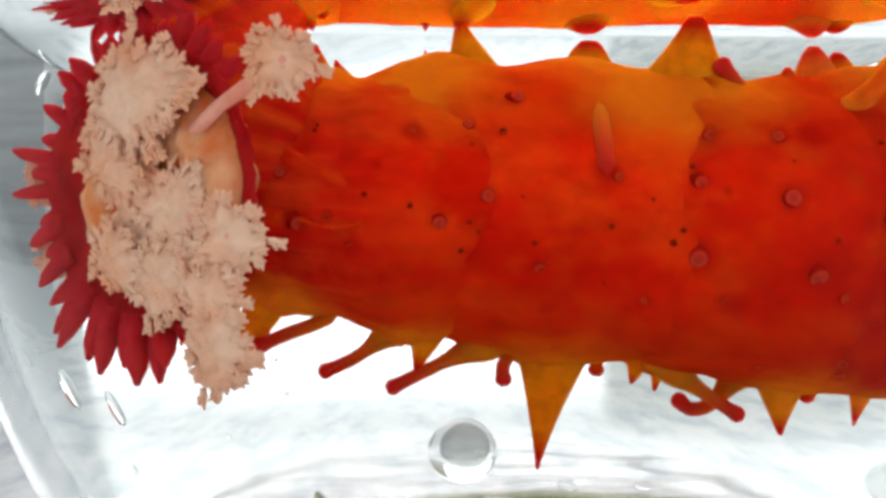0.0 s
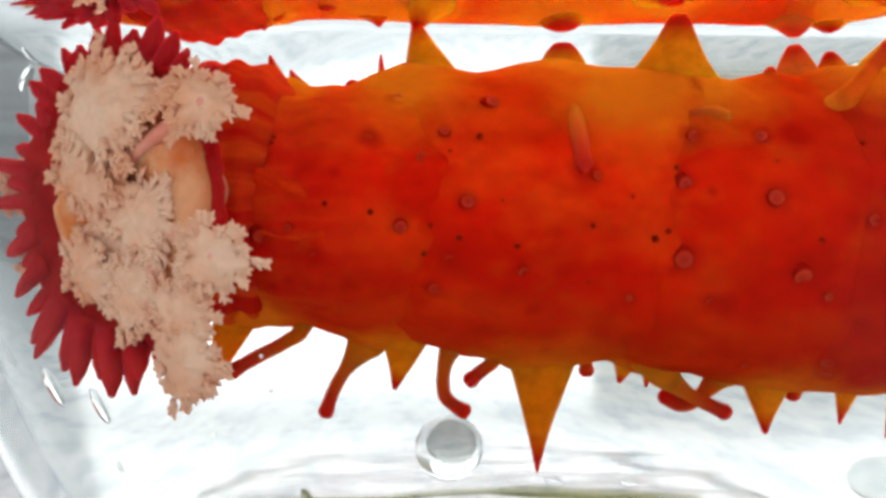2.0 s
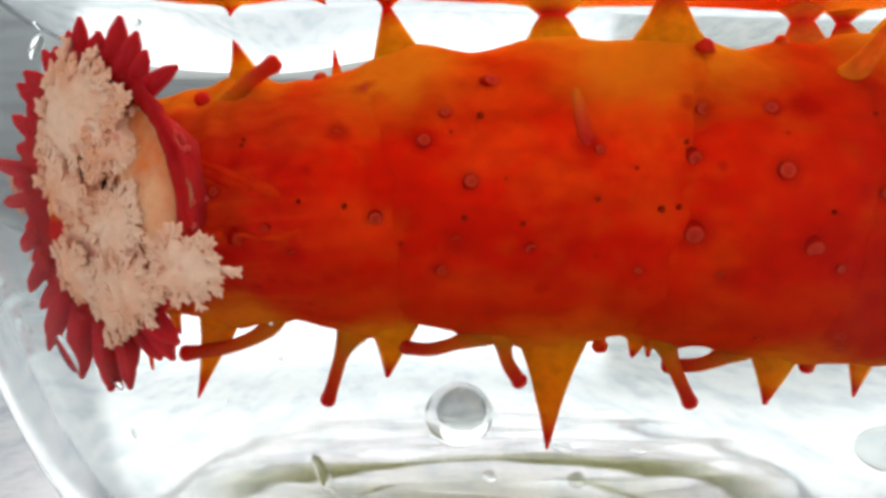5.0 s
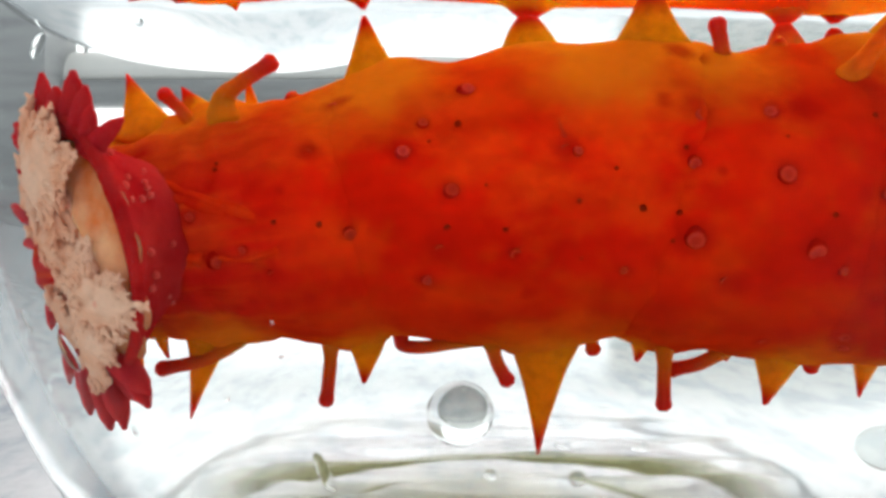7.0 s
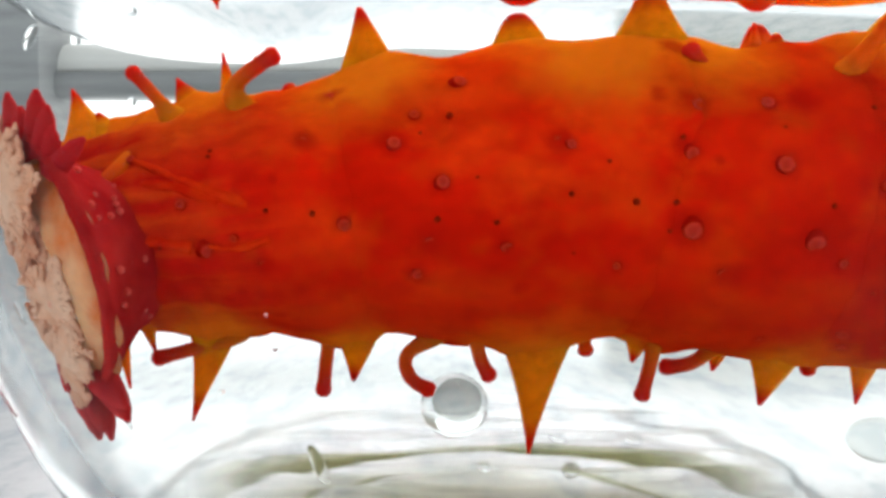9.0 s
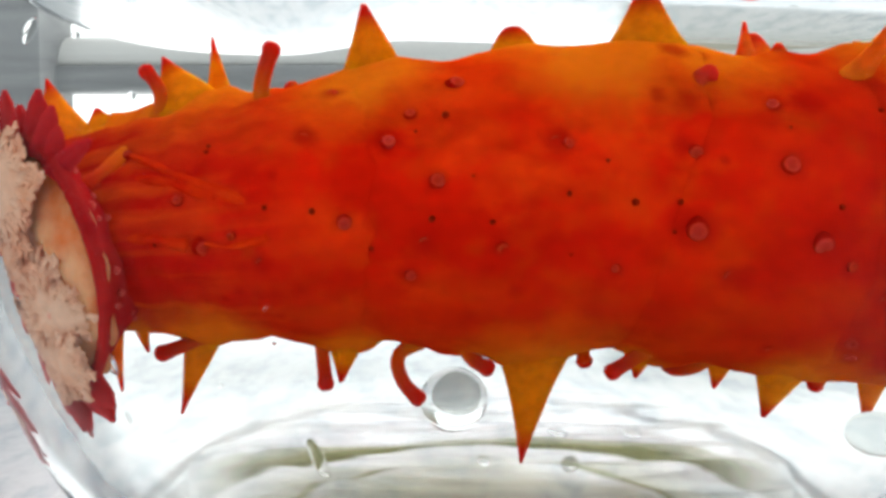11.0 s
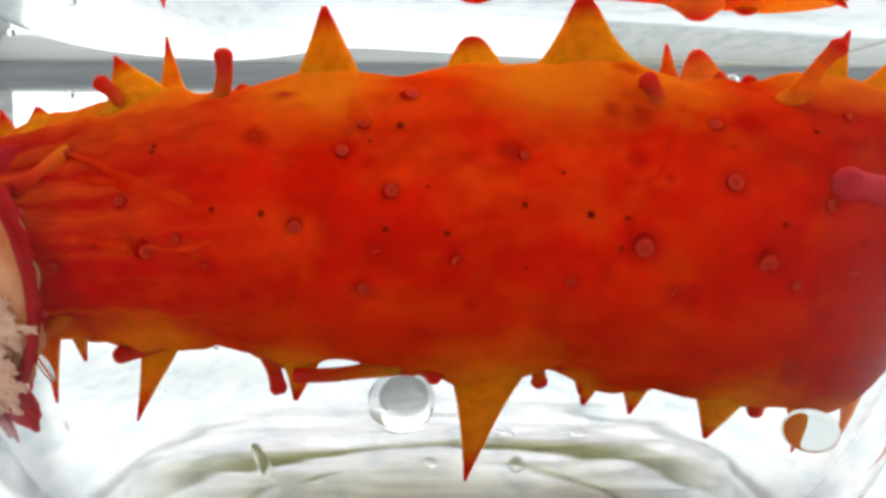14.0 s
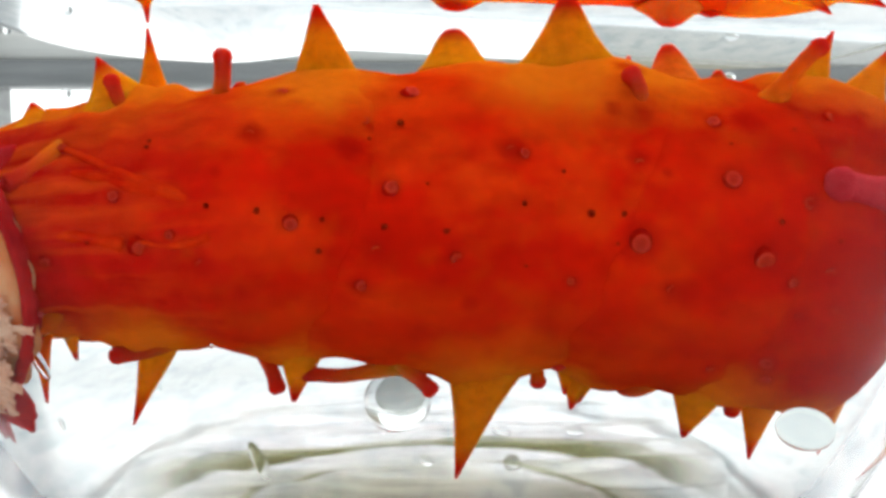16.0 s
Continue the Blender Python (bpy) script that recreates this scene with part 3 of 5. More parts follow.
def bending_foot(seg, length, r, root_r):
    """A slender foot that can bend: short rounded joints from the tip back into the body wall."""
    step, joints = 0.45, []
    count = int(length * 1.5 / step)
    for k in range(count):
        bm, radii = bmesh.new(), []
        for s in (k, k + 0.5, k + 1):
            u = s * step / length
            radii.append(r * (1 + 0.22 * max(0.0, 1 - u / 0.16) ** 2) + (root_r - r) * min(1.0, max(0.0, (u - 0.5) / 0.5)) ** 1.6)
        pts = [(0, 0, -step * j / 2) for j in (0, 1, 2)]
        crown_end = [(0, 0, radii[0] * 0.75), (0, 0, radii[0] * 0.45)]
        tube(bm, [*crown_end, *pts], [radii[0] * 0.55, radii[0] * 0.86, *radii], 14)
        ob = finish("tube_foot", bm, FOOT_JOINT, seg)
        along = ob.data.attributes.new("along", "FLOAT", "POINT")
        for j, v in enumerate(ob.data.vertices):
            along.data[j].value = max(0.0, (k * step - v.co.z / U) / length)
        joints.append(ob)
    return joints, step


def nub(seg, x, angle, r):
    """A drawn-in tube foot seen end on: a short stub with a dished disc."""
    a, r = radians(angle), r * 1.2
    radius = radius_of(seg, x)
    out = Vector((0, -math.cos(a), math.sin(a)))
    base = Vector((x, 0, 0)) + out * (radius - 0.35)
    rng = random.Random(int(x * 37 + angle))
    RINGS.append((x + SPANS[seg.name][0], a, r * rng.uniform(2.2, 3.2)))
    h = rng.uniform(0.32, 0.5)
    ring = [[(w * r * math.cos(t), w * r * math.sin(t), z * h) for t in (math.tau * k / 14 for k in range(14))]
            for w, z in ((1.55, 0), (1.2, 0.35), (1.1, 0.6), (0.98, 0.83), (0.84, 0.97), (0.66, 1.0), (0.46, 0.94), (0.25, 0.91))]
    bm = bmesh.new()
    rings(bm, ring)
    ob = finish("tube_foot", bm, NUB, seg)
    aim(ob, base, base + out + Vector((rng.uniform(-0.3, 0.3), 0, rng.uniform(-0.45, 0.15))))
    return ob


def speck(seg, x, angle, r):
    a = radians(angle)
    out = Vector((0, -math.cos(a), math.sin(a)))
    base = Vector((x, 0, 0)) + out * (radius_of(seg, x) + 0.02)
    bm = bmesh.new()
    bmesh.ops.create_icosphere(bm, subdivisions=2, radius=r * U)
    for v in bm.verts:
        v.co.z *= 0.45
        v.co *= 1 + 0.25 * noise.noise(v.co / U * 3 + base)
    ob = finish("speck", bm, SPECK, seg)
    aim(ob, base, base + out)
    return ob


def skin_fold(seg, x0, a0, x1, a1, r, bow=0.0):
    """A soft raised strand of skin lying along the body."""
    pts, rad = [], []
    for j in range(17):
        s = j / 16
        x, a = x0 + (x1 - x0) * s, radians(a0 + (a1 - a0) * s + bow * math.sin(math.pi * s))
        w = r * (0.22 + 0.62 * (1 - s))
        rho = radius_of(seg, x) + w * (0.42 * s ** 0.8 - 0.90) - 0.2 * r * max(0.0, s - 0.8) / 0.2
        pts.append((x, -rho * math.cos(a), rho * math.sin(a)))
        rad.append(w)
    bm = bmesh.new()
    tube(bm, pts, rad, 12)
    return finish("skin_fold", bm, FOLD, seg)


def lying_foot(seg, x0, a0, x1, a1, r, bow=0.0):
    """A tube foot laid against the flank, amber at the root and red at the sucker."""
    pts, rad, spans = [], [], 22
    for j in range(spans + 1):
        s = j / spans
        x, a = x0 + (x1 - x0) * s, radians(a0 + (a1 - a0) * s + bow * math.sin(math.pi * s))
        w = r * (1 + 0.9 * (1 - s) ** 3 + 0.25 * max(0.0, (s - 0.8) / 0.2)) * (1 if j < spans else 0.5)
        rho = radius_of(seg, x) - 0.5 * w - 1.1 * r * (1 - s) ** 2 + 0.5 * r * s
        pts.append((x, -rho * math.cos(a), rho * math.sin(a)))
        rad.append(w)
    bm = bmesh.new()
    tube(bm, pts, rad, 14)
    ob = finish("tube_foot", bm, FOOT_JOINT, seg)
    along = ob.data.attributes.new("along", "FLOAT", "POINT")
    root, tip = Vector(pts[0]), Vector(pts[-1])
    for j, v in enumerate(ob.data.vertices):
        along.data[j].value = min(1.0, max(0.0, (v.co / U - tip).dot(root - tip) / (root - tip).length_squared))
    return ob


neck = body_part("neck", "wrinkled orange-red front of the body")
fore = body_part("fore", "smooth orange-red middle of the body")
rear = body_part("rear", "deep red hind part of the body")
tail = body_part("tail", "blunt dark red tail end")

skin_fold(neck, 0.6, 2, -6.8, 37, 0.58, -4)
skin_fold(neck, -1.6, 6, -8.4, 21, 0.52, 5)
skin_fold(neck, -3.5, -14, -9.5, -9, 0.49, 3)
skin_fold(neck, 1.0, -12, -2.8, -12, 0.34, -3)
lying_foot(neck, -6.6, 48, -9.6, 18, 0.48, -6)
spine_above = spine(neck, (6.8, 0.0, 7.1), (6.7, 0.0, 12.7), 2.1, 1.1)
spine_front = spine(neck, (-12.2, -0.3, 4.4), (-13.3, -0.6, 9.2), 1.9, 1.2, stain=False)
spine(neck, (-9.7, -0.4, 5.2), (-10.3, -0.5, 7.6), 1.5, 0.8)
spine_nape = spine(neck, (-4.1, -0.4, 5.4), (-6.0, -0.7, 9.8), 2.3, 1.4)
spine_nape_far = spine(neck, (-3.4, 2.6, 5.8), (-3.4, 2.2, 11.5), 1.1, 0.6)
spine_throat = spine(neck, (-4.4, 0.0, -5.9), (-7.0, 0.0, -12.7), 1.7, 0.9)
spine_chest = spine(neck, (4.8, 0.0, -7.3), (4.0, 0.0, -11.1), 1.4, 0.7)
tube_foot(neck, (3.1, 0.0, 7.0), (1.7, 0.0, 7.6), 0.50, 0.1)
spine(neck, (-10.6, 0.0, -5.5), (-10.4, 0.0, -10.1), 0.5, 0.4)
spine(neck, (-10.7, -2.0, -5.1), (-11.0, -2.0, -9.0), 0.5, 0.4)
spine(neck, (-8.2, -2.0, -5.6), (-7.7, -2.0, -7.6), 0.4, 0.4)
tube_foot(neck, (-8.8, -2.6, -5.0), (-10.5, -3.0, -6.6), 0.43, 0.5)
nub(neck, -2.6, -15, 0.36)
nub(neck, 0.5, -23, 0.33)
nub(neck, 3.3, 28, 0.29)
nub(neck, 4.7, 55, 0.31)
nub(neck, 5.1, -8, 0.33)
nub(neck, -7.6, -20, 0.24)
nub(neck, -3.8, 7, 0.24)
nub(neck, -6.8, 37, 0.21)
nub(neck, -0.9, -10, 0.21)
speck(neck, 3.5, -3, 0.18)
speck(neck, 6.0, 2, 0.16)
speck(neck, -2.0, 31, 0.13)
speck(neck, 6.7, -8, 0.16)
speck(neck, 6.4, -20, 0.18)
speck(neck, -5.2, -12, 0.13)
speck(neck, -5.0, -28, 0.13)
speck(neck, -2.1, 28, 0.13)
speck(neck, 1.0, 0, 0.16)
speck(neck, 1.7, 15, 0.10)
spine_below = spine(fore, (1.3, 0.0, -7.7), (0.4, 0.0, -16.5), 2.2, 1.1)
spine_crest = spine(fore, (8.2, -1.9, 7.3), (8.1, -2.6, 12.7), 2.1, 1.5, blunt=1.25, flare=0.8)
dome_fore = spine(fore, (1.5, 1.5, 7.6), (1.4, 1.5, 11.8), 2.3, 1.1, blunt=1.7)
spine_small = spine(fore, (7.5, 0.0, -8.6), (7.4, 0.0, -10.9), 0.6, 0.4)
tube_foot(fore, (4.1, 0.0, -8.4), (4.2, 0.0, -9.8), 0.47, 0.1)
foot_flank = lying_foot(fore, 1.5, 52, 1.9, 17, 0.46, -3)
nub(fore, -6.8, 20, 0.31)
nub(fore, -3.1, 47, 0.36)
nub(fore, 1.9, 16, 0.33)
nub(fore, 2.5, 15, 0.24)
nub(fore, -1.1, -19, 0.29)
nub(fore, -5.0, -17, 0.33)
nub(fore, 4.9, -29, 0.21)
nub(fore, -5.9, -30, 0.29)
nub(fore, -5.6, 32, 0.26)
nub(fore, -4.3, 4, 0.33)
speck(fore, 2.4, -2, 0.23)
speck(fore, -1.5, -11, 0.21)
speck(fore, -4.6, -9, 0.18)
speck(fore, -3.7, 29, 0.21)
speck(fore, 5.8, -6, 0.21)
speck(fore, -0.3, -50, 0.16)
speck(fore, 2.8, -134, 0.16)
speck(fore, 2.5, -23, 0.10)
speck(fore, -5.3, 23, 0.10)
speck(fore, 4.5, 8, 0.13)
speck(fore, -2.4, 5, 0.10)
dome_hind = spine(rear, (2.8, 2.0, 8.1), (2.2, 2.0, 12.3), 2.0, 1.1, red=True, blunt=1.4)
spine_hind = spine(rear, (-4.4, -1.8, 8.5), (-4.8, -2.3, 11.0), 0.5, 0.4, red=True)
spine(rear, (-6.3, 1.4, -8.5), (-6.8, 1.8, -10.8), 0.9, 0.5)
spine(rear, (5.2, -1.5, 8.6), (5.0, -2.0, 10.6), 1.0, 0.6, red=True, blunt=0.7)
spine(rear, (0.4, -1.6, 8.7), (0.2, -2.0, 10.2), 0.8, 0.5, red=True, blunt=0.6)
spine_low = spine(rear, (-1.6, 1.4, -8.5), (-1.9, 2.0, -11.7), 1.2, 0.6, stain=False)
nub(rear, -1.7, 9, 0.40)
nub(rear, -6.2, -14, 0.45)
nub(rear, 0.1, -16, 0.45)
nub(rear, -3.7, -28, 0.36)
nub(rear, -6.5, 13, 0.33)
nub(rear, -2.2, 32, 0.33)
nub(rear, -5.9, 31, 0.36)
nub(rear, -5.8, 59, 0.38)
nub(rear, 1.6, -23, 0.24)
nub(rear, -0.9, -62, 0.21)
nub(rear, -4.4, -28, 0.31)
speck(rear, -7.2, -5, 0.16)
speck(rear, -7.4, -15, 0.13)
speck(rear, 0.8, -4, 0.16)
speck(rear, -6.9, 18, 0.16)
speck(rear, -8.0, 17, 0.13)
speck(rear, -1.6, 22, 0.10)
speck(rear, -2.0, -44, 0.10)
spine_behind = spine(tail, (-4.3, 0.0, -8.6), (-5.1, 0.0, -13.1), 1.7, 0.8)
spine_last = spine(tail, (2.4, 1.7, -8.4), (2.1, 2.9, -14.1), 1.6, 0.7)
spine(tail, (5.7, 1.4, -6.6), (6.4, 2.8, -13.5), 1.3, 0.7)
spine(tail, (-1.8, 1.8, -8.7), (-1.5, 2.2, -10.8), 0.9, 0.5)
spine(tail, (4.2, 1.8, -8.5), (3.6, 2.2, -10.4), 0.7, 0.4)
spine(tail, (-0.3, -1.8, 8.5), (1.6, -2.8, 13.4), 1.7, 0.8)
spine(tail, (3.2, -1.7, 8.2), (5.5, -2.7, 12.8), 1.9, 0.9)
dome_tail = spine(tail, (0.0, 2.0, 8.3), (-1.1, 2.0, 12.4), 1.9, 1.0, blunt=1.2)
tube_foot(tail, (-3.2, -5.0, 7.3), (-1.1, -6.3, 10.6), 0.50, -0.3)
tube_foot(tail, (-1.6, 0.0, -8.7), (-2.3, 0.0, -10.2), 0.47, 0.3)
tube_foot(tail, (1.5, 0.0, -8.3), (0.8, 0.0, -9.2), 0.47, 0.3)
tube_foot(tail, (3.3, -3.5, 7.0), (5.4, -3.9, 8.9), 0.61, 0.3)
foot_mauve = tube_foot(tail, (3.0, -8.7, 1.5), (0.2, -9.3, 1.7), 0.85, 0.1, 0.5)
foot_mauve.data.materials[0] = MAUVE
tagged(foot_mauve, "thick mauve-pink tube foot")
nub(tail, -4.6, 3, 0.29)
nub(tail, -7.3, 34, 0.40)
nub(tail, -1.5, -18, 0.36)
nub(tail, -0.8, 41, 0.36)
nub(tail, -2.9, 4, 0.31)
nub(tail, -2.9, -54, 0.36)
nub(tail, -0.2, -60, 0.29)
nub(tail, -2.4, -62, 0.29)
nub(tail, 2.0, 2, 0.29)
nub(tail, -2.5, -33, 0.24)
nub(tail, -0.8, -29, 0.19)
speck(tail, -3.1, 32, 0.16)
speck(tail, -5.5, -23, 0.13)
speck(tail, -4.6, -24, 0.13)
speck(tail, -1.2, -7, 0.13)

foot_front = bending_foot(neck, 6.6, 0.44, 0.72)
foot_long = bending_foot(fore, 5.2, 0.43, 1.25)
foot_curled = bending_foot(fore, 6.4, 0.43, 1.3)
foot_short = bending_foot(fore, 3.4, 0.44, 0.95)
foot_crossing = bending_foot(rear, 4.6, 0.44, 1.0)
foot_looped = bending_foot(rear, 5.0, 0.46, 1.2)
foot_upper = bending_foot(rear, 4.4, 0.46, 0.9)
foot_nape = bending_foot(neck, 4.6, 0.47, 1.0)
foot_brow = bending_foot(neck, 4.0, 0.40, 0.95)

smudge = random.Random(4)
for k in range(12):
    RINGS.append((smudge.uniform(-20, 32), smudge.uniform(-0.8, 1.1), smudge.uniform(0.4, 0.8)))
AMBER += [(10.5, radians(62), 7.0), (15.0, radians(66), 6.0), (-14.0, radians(-75), 5.0), (-15.0, radians(80), 4.0), (-3.5, radians(62), 6.0)]
for x, z_side, r, h in ((-8.0, -1, 1.6, 0.5), (-5.8, -1, 1.5, 0.4), (1.2, -1, 1.7, 0.6), (4.2, -1, 1.3, 0.4), (15.0, -1, 1.4, 0.4), (19.3, -1, 1.8, 0.5), (-2.4, -1, 1.6, -0.7), (2.9, -1, 1.0, -0.3)):
    BULGES.append((x, z_side * math.pi / 2, r, h))
for length in (neck, fore, rear, tail):
    amber_flesh(length)


def swollen_nape():
    """The gathered skin behind the collar, a soft wrinkled swelling."""
    n, rows, out, still = 72, 40, [], []
    for j in range(rows + 1):
        u = -1 + 2 * j / rows
        w = math.sqrt(max(0.004, 1 - abs(u) ** 2.6))
        ring = []
        for k in range(n):
            a = math.tau * k / n
            q = Vector((5.0 * u - 19, 8.5 * math.cos(a), 8.5 * math.sin(a)))
            d = 1 + 0.035 * noise.noise(q * 0.3) + 0.022 * math.sin(3.2 * 6.5 * u + 2 * noise.noise(q * 0.25))
            ring.append((6.5 * u, 7.0 * w * d * math.cos(a), 8.0 * w * d * math.sin(a)))
            still.append(q * U)
        out.append(ring)
    bm = bmesh.new()
    rings(bm, out)
    ob = finish("nape", bm, SKIN, cucumber, "gathered dark red skin behind the collar")
    layer = ob.data.attributes.new("rest", "FLOAT_VECTOR", "POINT")
    for k, q in enumerate(still):
        layer.data[k].vector = q
    return ob


nape = swollen_nape()


# ---- the crown of tentacles ----
def crown_of_tentacles():
    prof = [(4.4, -4.6), (4.9, -3.4), (5.6, -2.2), (6.5, -1.2), (7.6, -0.4), (8.0, 0.1), (7.7, 0.35), (7.0, 0.2), (6.0, -0.3), (4.5, -0.8), (0.05, -1.0)]
    bm = bmesh.new()
    lathe(bm, prof, 96)
    for v in bm.verts:
        p = v.co / U
        a = math.atan2(p.y, p.x)
        pleat = 0.10 * math.sin(40 * a) * min(1.0, max(0.0, (math.hypot(p.x, p.y) - 5.5) / 1.5))
        v.co += Vector((p.x, p.y, 0)).normalized() * U * (0.25 * noise.noise(p * 0.5) + 0.12 * noise.noise(p * 1.4) + pleat)
        v.co.z += U * 0.3 * noise.noise(p * 0.4 + Vector((5, 0, 0)))
    crown = finish("crown", bm, COLLAR, cucumber, "crimson collar round the mouth")
    rng = random.Random(11)
    count = 46
    for i in range(count):
        a = math.tau * (i + rng.uniform(-0.2, 0.2)) / count
        low, side = max(0.0, -math.sin(a)) ** 2, max(0.0, math.cos(a)) ** 2
        length = rng.uniform(1.5, 2.5) * (1 + 0.30 * low + 0.45 * max(0.0, -math.cos(a)) ** 2) * (1 - 0.6 * side * (math.sin(a) < 0.4))
        w = rng.uniform(0.44, 0.60) * (1 + 0.35 * low)
        if side > (0.6 if math.sin(a) > 0 else 0.45):
            continue
        sway = rng.uniform(-0.25, 0.25)
        pts = [(0, 0, -0.5), (0.05, 0, length * 0.2), (0.12 + 0.3 * sway, 0.2 * sway, length * 0.5), (0.2 + 0.6 * sway, 0.5 * sway, length * 0.8), (0.25 + sway, 0.7 * sway, length)]
        bm = bmesh.new()
        tube(bm, pts, [w * 1.3, w * 1.2, w * 1.06, w * 0.84, w * 0.40], 12, 0.85)
        lobe = finish("lobe", bm, LOBE, crown)
        base = Vector((7.4 * math.cos(a), 7.4 * math.sin(a), rng.uniform(-0.5, 0.3)))
        aim(lobe, base, base + Vector((math.cos(a), math.sin(a), rng.uniform(-0.25, 0.3) - 0.9 * side)))
    for i in range(20):
        a, z = rng.uniform(-1.3, 1.5), rng.uniform(-3.4, -0.5)
        r = smooth_at([(-4.6, 4.4), (-3.4, 4.9), (-2.2, 5.6), (-1.2, 6.5), (-0.4, 7.6)], z) + 0.06
        bm = bmesh.new()
        bmesh.ops.create_icosphere(bm, subdivisions=2, radius=rng.uniform(0.12, 0.24) * U)
        wart = finish("wart", bm, WART, crown)
        wart.matrix_basis = Matrix.Translation(Vector((r * math.cos(a), r * math.sin(a), z)) * U)
    bm = bmesh.new()
    lathe(bm, [(6.9, -0.5), (6.5, 0.3), (5.4, 0.75), (4.0, 0.95), (2.6, 0.85), (1.5, 0.35), (0.7, -0.2), (0.05, -0.4)], 72)
    for v in bm.verts:
        p = v.co / U
        v.co.z += U * (0.35 * noise.noise(p * 0.6) + 0.15 * noise.noise(p * 1.6))
        v.co += Vector((p.x + 1.2, p.y, 0)) * U * 0.09 * noise.noise(p * 0.5 + Vector((0, 7, 0)))
    finish("oral_disc", bm, DISC, crown, "peach-coloured mouth disc").matrix_basis = Matrix.LocRotScale(Vector((1.3, -0.3, 0)) * U, None, Vector((0.92, 0.95, 1)))
    return crown


def tentacle(crown, root, end, size, seed, tilt=0.2, flat=1.0):
    """A rosy stalk that ends in a flat, finely branched cream frond."""
    rng = random.Random(seed)
    bm = bmesh.new()
    root, end = Vector(root if len(root) == 3 else (*root, 0.2)), Vector(end)
    d = (end - root) * Vector((1, 1, 0))
    d = d.normalized() if d.length > 0.1 else Vector((1, 0, 0))
    mid = (root + end) / 2 + Vector((0, 0, 0.45))
    tube(bm, [root - Vector((0, 0, 0.5)), root * 0.6 + mid * 0.4, mid, end - Vector((0, 0, 0.15))], [0.7, 0.42, 0.34, 0.5], 12, slot=0)
    n = (d * tilt + Vector((0, 0, 1))).normalized()
    sx = n.cross(Vector((-d.y, d.x, 0))).normalized()
    sy = n.cross(sx)
    shift = Vector((seed * 3.7, seed * 1.3, 0))

    def edge(a):
        return size * (0.76 + 0.34 * noise.noise(Vector((math.cos(a), math.sin(a), 0)) * 1.5 + shift) + 0.30 * noise.noise(Vector((math.cos(a), math.sin(a), 0)) * 3.2 + shift))

    def frond_point(r, a, lift):
        return end + (sx * math.cos(a) + sy * math.sin(a) * flat) * r + n * lift

    # the fleshy plate, knobbly above
    across, out = 40, []
    for s in (0.9, 1.0, 0.96, 0.86, 0.72, 0.56, 0.4, 0.22, 0.05):
        ring, under = [], s == 0.9 and not out
        for k in range(across):
            a = math.tau * k / across
            q = frond_point(edge(a) * 0.86 * s, a, 0)
            knob = 0.07 * noise.noise(q * 1.7 + shift) + 0.05 * noise.noise(q * 3.6 + shift)
            lift = -0.10 if under else 0.03 + 0.14 * (1 - s * s) + knob
            ring.append(q + n * lift * min(size, 2.6))
        out.append(ring)
    rings(bm, out, slot=1)
    # branched fringe
    arms = int(15 + 9 * size)
    fine = 0.5 + 0.5 * min(1.0, 2.0 / size)
    for i in range(arms):
        a = math.tau * (i + rng.uniform(-0.35, 0.35)) / arms
        r = edge(a) * rng.uniform(0.98, 1.3)
        z = rng.uniform(-0.12, 0.06) * size
        pts = [frond_point(r * s, a + 0.1 * s * rng.uniform(-1, 1), z * s + 0.08 * size * (1 - s * s)) for s in (0.70, 0.82, 0.92, 1.0)]
        w = fine * size
        tube(bm, pts, [0.12 * w, 0.095 * w, 0.07 * w, 0.045 * w], 6, 0.7, slot=1)
        for s, ln in ((0.78, 0.18), (0.86, 0.17), (0.94, 0.15)):
            for sign in (-1, 1):
                if rng.random() < 0.15:
                    continue
                b = frond_point(r * s, a, z * s + 0.08 * size * (1 - s * s))
                aa = a + sign * rng.uniform(0.45, 0.9)
                tip = b + (sx * math.cos(aa) + sy * math.sin(aa) * flat) * ln * w + n * rng.uniform(-0.05, 0.06) * w
                tube(bm, [b, (b + tip) / 2, tip], [0.06 * w, 0.05 * w, 0.03 * w], 5, slot=1)
    # short curls on the plate
    for i in range(int(1.4 * size)):
        a, s = rng.uniform(0, math.tau), rng.uniform(0.15, 0.8)
        b = frond_point(edge(a) * 0.92 * s, a, 0.11 * (1 - s * s) * min(size, 2.6))
        aa = a + rng.uniform(-0.8, 0.8)
        tip = b + (sx * math.cos(aa) + sy * math.sin(aa)) * 0.30 + n * rng.uniform(0.02, 0.08)
        tube(bm, [b, tip], [0.13, 0.06], 6, slot=1)
    return finish("tentacle", bm, [STALK, FROND], crown)


crown = crown_of_tentacles()
tentacle(crown, (0.6, 2.2), (1.0, 4.8, 1.5), 4.0, 41, 0.1)
tentacle(crown, (0.2, 1.0), (-0.6, 1.6, 1.3), 3.3, 40, 0.0)
upper_tentacle = tentacle(crown, (2.8, 2.0), (10.6, 5.6, 1.2), 2.0, 42, 0.8)
near_tentacle = tentacle(crown, (-6.6, 0.6, -1.6), (-9.6, 0.9, -1.3), 1.9, 43, -0.6, 1.1)
far_tentacle = tentacle(crown, (-6.2, -2.6, -1.6), (-9.2, -3.6, -1.4), 1.9, 44, -0.6)
side_tentacle = tentacle(crown, (3.2, -1.2), (7.6, -2.7, 1.6), 2.1, 46, 0.7)
lower_tentacle = tentacle(crown, (2.0, -2.9), (6.4, -8.4, 1.1), 2.5, 47)
